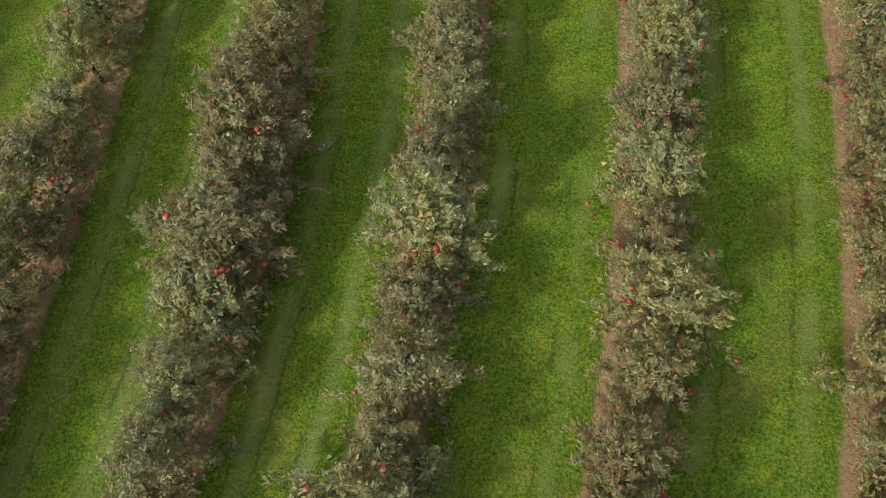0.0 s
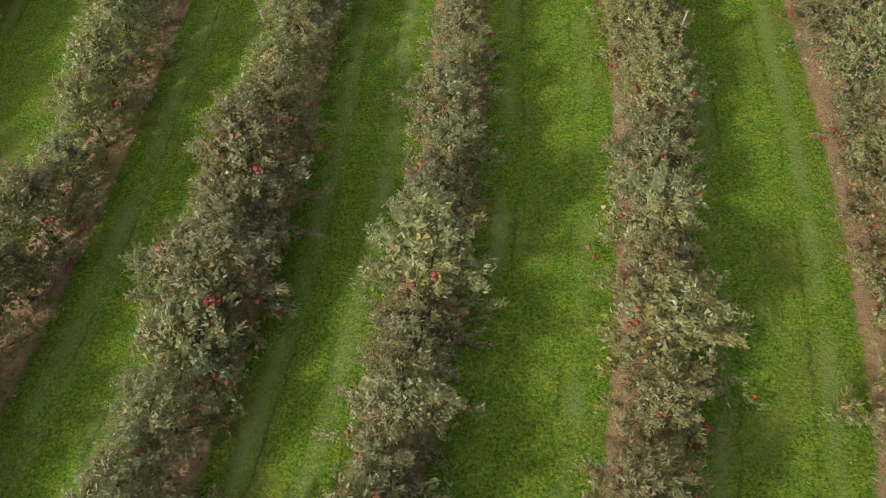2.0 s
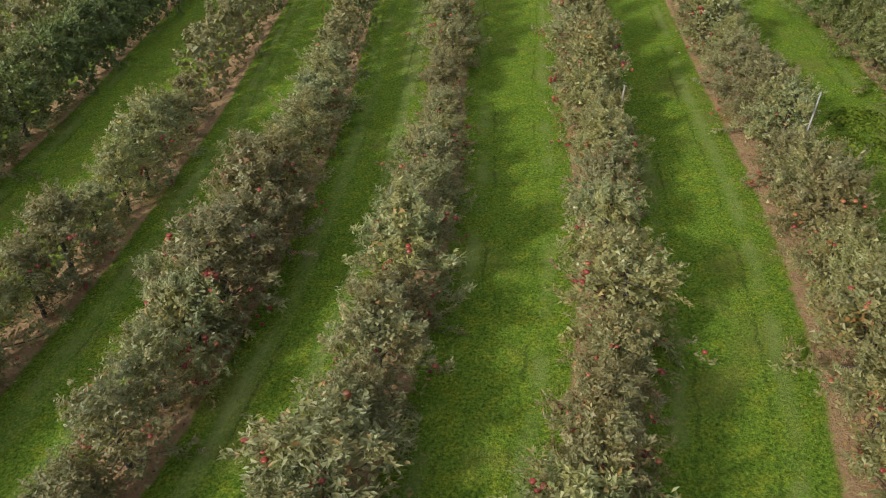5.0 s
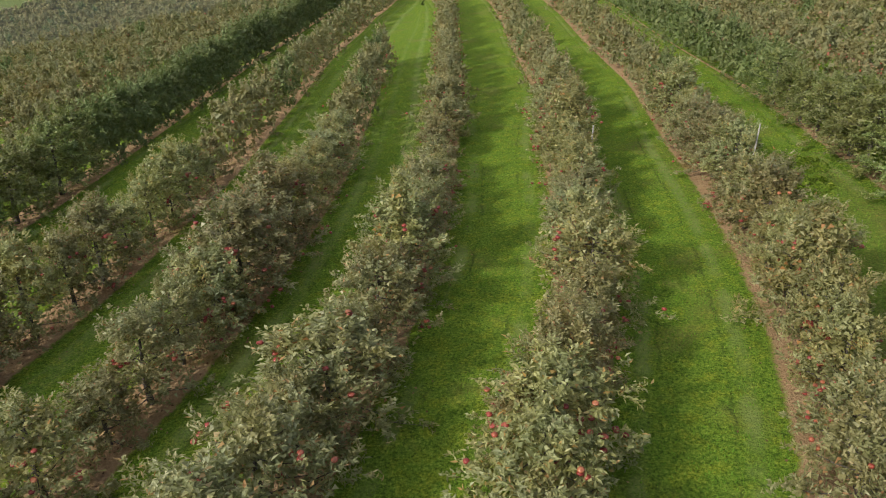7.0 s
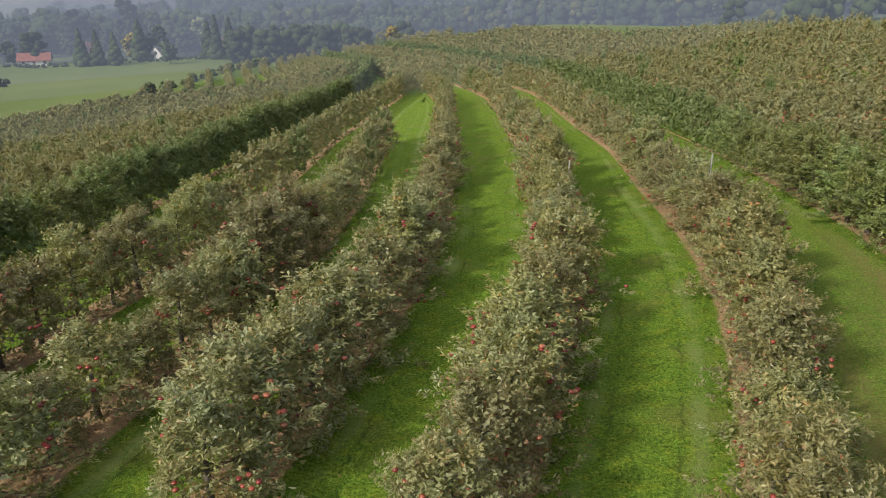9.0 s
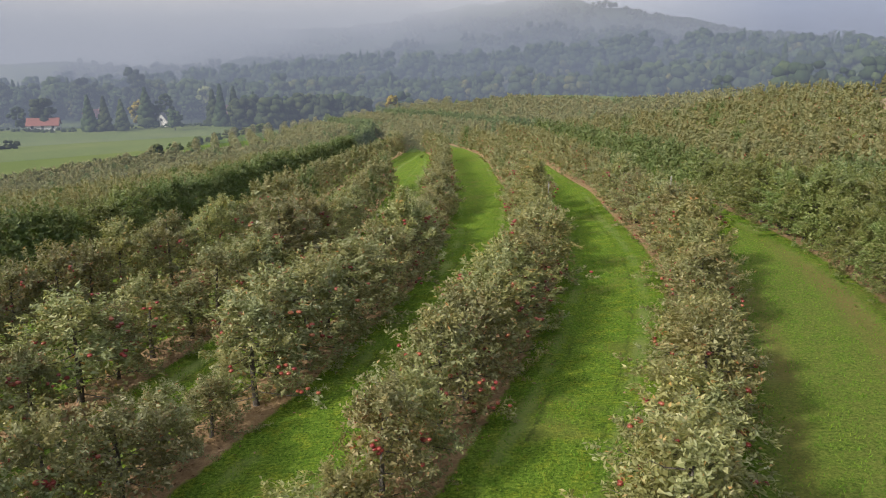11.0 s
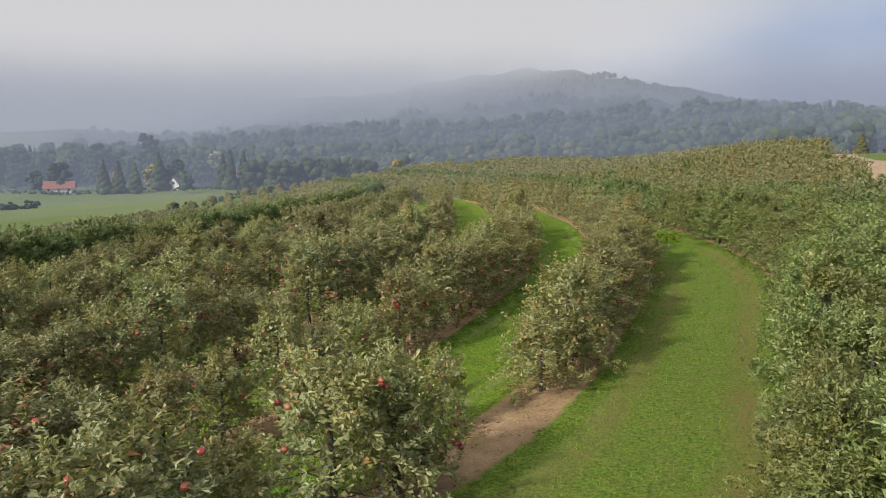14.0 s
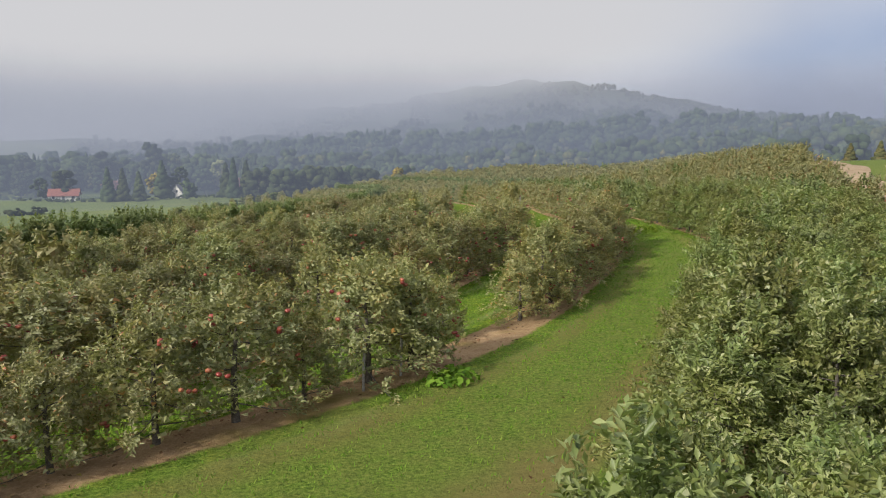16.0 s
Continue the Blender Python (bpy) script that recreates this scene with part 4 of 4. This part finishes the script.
DARK_CON = "tall dark conifer standing by the valley houses"
ROUND = "rounded broadleaf tree in the valley mist"
for i, (x, y, h, w, con, mat, label) in enumerate([
        (-165, 235, 13, 8, False, LEAF_WOOD, ROUND), (-156, 232, 10, 9, False, LEAF_WOOD, ROUND), (-129, 228, 15, 7, True, LEAF_WOOD, DARK_CON),
        (-125, 231, 14, 7, True, LEAF_WOOD, DARK_CON), (-120, 233, 13, 7, True, LEAF_WOOD, DARK_CON), (-158, 335, 26, 15, False, LEAF_WOOD, ROUND),
        (-150, 318, 12, 10, False, LEAF_GOLD, "yellowing round garden tree near the houses"), (-140, 322, 15, 10, False, LEAF_WOOD, ROUND),
        (-127, 300, 9, 8, False, LEAF_WOOD, ROUND), (-146, 316, 17, 9, True, LEAF_WOOD, DARK_CON), (-114, 322, 18, 8, True, LEAF_WOOD, DARK_CON), (-109, 326, 17, 8, True, LEAF_WOOD, DARK_CON),
        (-119, 326, 16, 8, True, LEAF_WOOD, DARK_CON), (-128, 345, 17, 12, False, LEAF_GREEN, "pale green broadleaf tree among dark conifers"),
        (-85, 263, 13, 13, False, LEAF_WOOD, ROUND), (-70, 244, 12, 14, False, LEAF_WOOD, ROUND), (-62, 256, 14, 14, False, LEAF_WOOD, ROUND),
        (-51, 246, 12, 14, False, LEAF_WOOD, ROUND), (-39, 238, 10, 12, False, LEAF_WOOD, ROUND),
        (-26, 232, 8, 6, False, LEAF_GOLD, "tall yellow-leaved tree at the orchard's far edge"),
        (-95, 290, 14, 12, False, LEAF_WOOD, ROUND), (-172, 250, 11, 10, False, LEAF_WOOD, ROUND), (-160, 262, 13, 11, False, LEAF_WOOD, ROUND),
        (-146, 258, 12, 10, False, LEAF_WOOD, ROUND), (-134, 262, 14, 11, False, LEAF_WOOD, ROUND), (-121, 258, 12, 11, False, LEAF_WOOD, ROUND),
        (-110, 272, 13, 11, False, LEAF_WOOD, ROUND), (-112, 292, 13, 12, False, LEAF_GREEN, "pale green broadleaf tree among dark conifers"),
        (-160, 298, 15, 12, False, LEAF_WOOD, ROUND), (-205, 282, 13, 12, False, LEAF_WOOD, ROUND), (-98, 315, 15, 13, False, LEAF_WOOD, ROUND),
        (-82, 300, 12, 12, False, LEAF_WOOD, ROUND), (-75, 280, 11, 11, False, LEAF_WOOD, ROUND), (-205, 290, 16, 12, False, LEAF_WOOD, ROUND), (-185, 300, 14, 12, False, LEAF_WOOD, ROUND),
        (-220, 330, 19, 13, False, LEAF_WOOD, ROUND), (-190, 350, 21, 14, False, LEAF_WOOD, ROUND), (-240, 360, 18, 14, False, LEAF_WOOD, ROUND),
        (-165, 375, 19, 14, False, LEAF_WOOD, ROUND), (-215, 390, 17, 14, False, LEAF_WOOD, ROUND), (-100, 380, 18, 13, False, LEAF_WOOD, ROUND)]):
    if x < -100 and y < 300:                     # they stand beyond the field
        x, y = (x - 1) * (y + 101) / (y + 36) + 1, y + 65
    set_tree(tall_tree(60 + i, h, w, con, mat, label), x, y)
for i, (x, y) in enumerate([(71.5, 111), (75.5, 108), (79, 104)]):
    set_tree(tall_tree(100 + i, 4.0, 2.8, True, LEAF_PALE, "young conical conifer on the grass by the farm track", "young_conifer"), x, y)

# round bushes along the field's lower edge
bush = tall_tree(120, 3.2, 3.6, False, LEAF_BUSH, "round green bush at the orchard's lower edge", "bush")
first = True
for y in np.arange(58, 200, 5.2):
    x = float(np.interp(y, [-80, -20, 60, 100, 120, 157, 185], [-78, -76, -74, -68, -63, -62, -57])) - 1.5 + random.uniform(-1, 1)
    k = random.uniform(0.6, 1.25)
    m = Matrix.LocRotScale((x, y, float(land(x, y)) - 0.7 * k), Euler((0, 0, random.uniform(0, 6))), Vector((k, k, k)))
    if first:
        bush.matrix_basis, first = m, False
    else:
        copy_thing(bush, m)


def hedge(name, pts, height, width, label, seed):
    """A field hedge as one leafy strip of close clumps."""
    rng = np.random.default_rng(seed)
    cs = []
    for (x0, y0), (x1, y1) in zip(pts, pts[1:]):
        k = int(math.hypot(x1 - x0, y1 - y0) * 1.6)
        t = rng.uniform(0, 1, k)
        x, y = x0 + (x1 - x0) * t + rng.normal(size=k) * width * 0.25, y0 + (y1 - y0) * t + rng.normal(size=k) * width * 0.25
        cs.append(np.stack([x, y, land(x, y) + rng.uniform(0.1, 0.8, k) * height], -1))
    p = np.concatenate(cs)
    v, t = clump_cloud(rng, p, rng.uniform(0.6, 1.2, (len(p), 1)) * np.array([[1.0, 1.0, 0.75]]) * (0.35 + 0.22 * height))
    me = array_mesh(name, v, t, LEAF_WOOD)
    smooth(me)
    return tagged(new(name, me), label, "hedge")


hedge("hedge", [(-215, 296), (-176, 287), (-150, 306), (-122, 320), (-98, 318)], 1.8, 1.4, "dark field hedge below the valley houses", 41)
hedge("hedge", [(-168, 160), (-142, 172), (-126, 184)], 3.0, 3.0, "dark hedge along the field's corner", 42)
hedge("hedge", [(-260, 420), (-200, 415), (-120, 410), (-60, 400)], 4.0, 4.0, "rough hedge in front of the woodland", 43)


# ---- grass, fallen leaves, weeds ----
def turf():
    """Tufts of grass and clover in the mown lanes near the camera's way."""
    rng = np.random.default_rng(77)
    pts = []
    lanes = [(a + 0.72, c - 0.72) for a, c in zip(ROWS_MAIN, ROWS_MAIN[1:])]
    for a, c in lanes:
        for y0 in np.arange(-33, 34, 1.0):
            n = int((c - a) * (130 if y0 < 14 else 50) * (0.8 if a > 0 and y0 < 4 else 1))
            y = y0 + rng.uniform(0, 1, n)
            u = a + (c - a) * rng.uniform(-0.02, 1.02, n)
            pts.append(np.stack([row_x(u, y), y], -1))
    xy = np.concatenate(pts)
    patch = np.array([noise.noise((x * 0.9, y * 0.9, 3.0)) for x, y in xy])
    xy = xy[patch > rng.uniform(-0.75, 0.15, len(xy))]
    n = len(xy)
    z = land(xy[:, 0], xy[:, 1])
    vs = []
    for k in range(2):
        a = rng.uniform(0, 6.28, n)
        lean = rng.uniform(0.02, 0.06, n)
        h = rng.uniform(0.015, 0.055, n)
        wd = rng.uniform(0.007, 0.014, n)
        bx, by = xy[:, 0] + rng.normal(size=n) * 0.02, xy[:, 1] + rng.normal(size=n) * 0.02
        ca, sa = np.cos(a), np.sin(a)
        vs.append(np.stack([np.stack([bx - sa * wd, by + ca * wd, z - 0.005], -1), np.stack([bx + sa * wd, by - ca * wd, z - 0.005], -1),
                            np.stack([bx + ca * lean, by + sa * lean, z + h], -1)], 1))
    v = np.concatenate(vs).reshape(-1, 3)
    t = np.arange(len(v)).reshape(-1, 3)
    tagged(new("grass", array_mesh("grass", v, t, GRASS)), "short mown grass and clover between the tree rows", "grass", kind="stuff")


def litter():
    """Dry leaves on the bare earth under the rows."""
    rng = np.random.default_rng(78)
    n = 9000
    u = rng.choice(np.array(ROWS_MAIN), n) + rng.normal(size=n) * 0.55
    y = rng.uniform(-33, 30, n)
    x = row_x(u, y)
    p = np.stack([x, y, land(x, y) + 0.012], -1)
    nn = np.array([0, 0, 1.0]) + rng.normal(size=(n, 3)) * 0.3
    v, t = leaf_cloud(rng, p, nn / np.linalg.norm(nn, axis=1)[:, None], 0.075, 0.045)
    tagged(new("leaf_litter", array_mesh("leaf_litter", v, t, LEAF_DRY)), "dry fallen leaves on the bare earth strips", "leaves", kind="stuff")


def weed_patch(x, y, radius, n, seed):
    """A low clump of broad-leaved weeds."""
    rng = np.random.default_rng(seed)
    a, r = rng.uniform(0, 6.28, n), radius * rng.uniform(0, 1, n) ** 0.7
    px, py = x + np.cos(a) * r, y + np.sin(a) * r
    h = rng.uniform(0.05, 0.3, n) * (1 - 0.6 * r / radius)
    p = np.stack([px, py, land(px, py) + h], -1)
    nn = np.stack([np.cos(a) * 0.5, np.sin(a) * 0.5, np.full(n, 1.0)], -1) + rng.normal(size=(n, 3)) * 0.3
    v, t = leaf_cloud(rng, p, nn / np.linalg.norm(nn, axis=1)[:, None], 0.15, 0.09)
    tagged(new("weed_clump", array_mesh("weed_clump", v, t, GRASS)), "bright green broad-leaved weeds in the grass", "weeds")


turf()
litter()
weed_patch(0.6, -24.3, 0.45, 130, 1)
weed_patch(9.6, 3.6, 0.9, 220, 2)
weed_patch(10.2, 5.2, 0.8, 200, 3)
weed_patch(9.3, 9.0, 0.6, 120, 4)


# mist: see-through sheets whose own glow stands in for haze across the valley
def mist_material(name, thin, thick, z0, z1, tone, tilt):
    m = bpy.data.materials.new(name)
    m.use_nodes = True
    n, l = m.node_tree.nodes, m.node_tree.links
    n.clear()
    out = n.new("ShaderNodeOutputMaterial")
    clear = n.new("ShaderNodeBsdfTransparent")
    # emission paints the haze; the sheet scatters no light itself
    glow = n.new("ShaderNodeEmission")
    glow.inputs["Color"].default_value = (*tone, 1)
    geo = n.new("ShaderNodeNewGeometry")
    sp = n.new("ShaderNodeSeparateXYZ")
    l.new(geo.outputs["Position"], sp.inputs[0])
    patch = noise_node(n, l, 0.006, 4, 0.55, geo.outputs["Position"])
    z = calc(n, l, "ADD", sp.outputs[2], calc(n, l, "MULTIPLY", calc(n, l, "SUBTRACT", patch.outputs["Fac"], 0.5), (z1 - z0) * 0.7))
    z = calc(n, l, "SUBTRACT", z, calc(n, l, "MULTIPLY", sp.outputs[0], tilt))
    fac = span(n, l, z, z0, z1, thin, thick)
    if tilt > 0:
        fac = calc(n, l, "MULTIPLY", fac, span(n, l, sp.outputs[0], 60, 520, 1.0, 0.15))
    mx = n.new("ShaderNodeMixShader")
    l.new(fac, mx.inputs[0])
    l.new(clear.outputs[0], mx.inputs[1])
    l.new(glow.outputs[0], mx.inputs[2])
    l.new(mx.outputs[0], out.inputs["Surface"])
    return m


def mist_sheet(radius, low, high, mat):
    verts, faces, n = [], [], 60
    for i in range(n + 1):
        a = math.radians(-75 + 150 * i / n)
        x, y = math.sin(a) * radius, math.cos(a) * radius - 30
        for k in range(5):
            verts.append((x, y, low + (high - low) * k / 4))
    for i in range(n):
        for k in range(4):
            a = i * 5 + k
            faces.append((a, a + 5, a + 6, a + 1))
    ob = new("haze_sheet", mesh_from("mist", verts, faces, mat, True))
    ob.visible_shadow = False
    return tagged(ob, "see-through glowing sheet that stands in for mist and low cloud", "mist", kind="structure")


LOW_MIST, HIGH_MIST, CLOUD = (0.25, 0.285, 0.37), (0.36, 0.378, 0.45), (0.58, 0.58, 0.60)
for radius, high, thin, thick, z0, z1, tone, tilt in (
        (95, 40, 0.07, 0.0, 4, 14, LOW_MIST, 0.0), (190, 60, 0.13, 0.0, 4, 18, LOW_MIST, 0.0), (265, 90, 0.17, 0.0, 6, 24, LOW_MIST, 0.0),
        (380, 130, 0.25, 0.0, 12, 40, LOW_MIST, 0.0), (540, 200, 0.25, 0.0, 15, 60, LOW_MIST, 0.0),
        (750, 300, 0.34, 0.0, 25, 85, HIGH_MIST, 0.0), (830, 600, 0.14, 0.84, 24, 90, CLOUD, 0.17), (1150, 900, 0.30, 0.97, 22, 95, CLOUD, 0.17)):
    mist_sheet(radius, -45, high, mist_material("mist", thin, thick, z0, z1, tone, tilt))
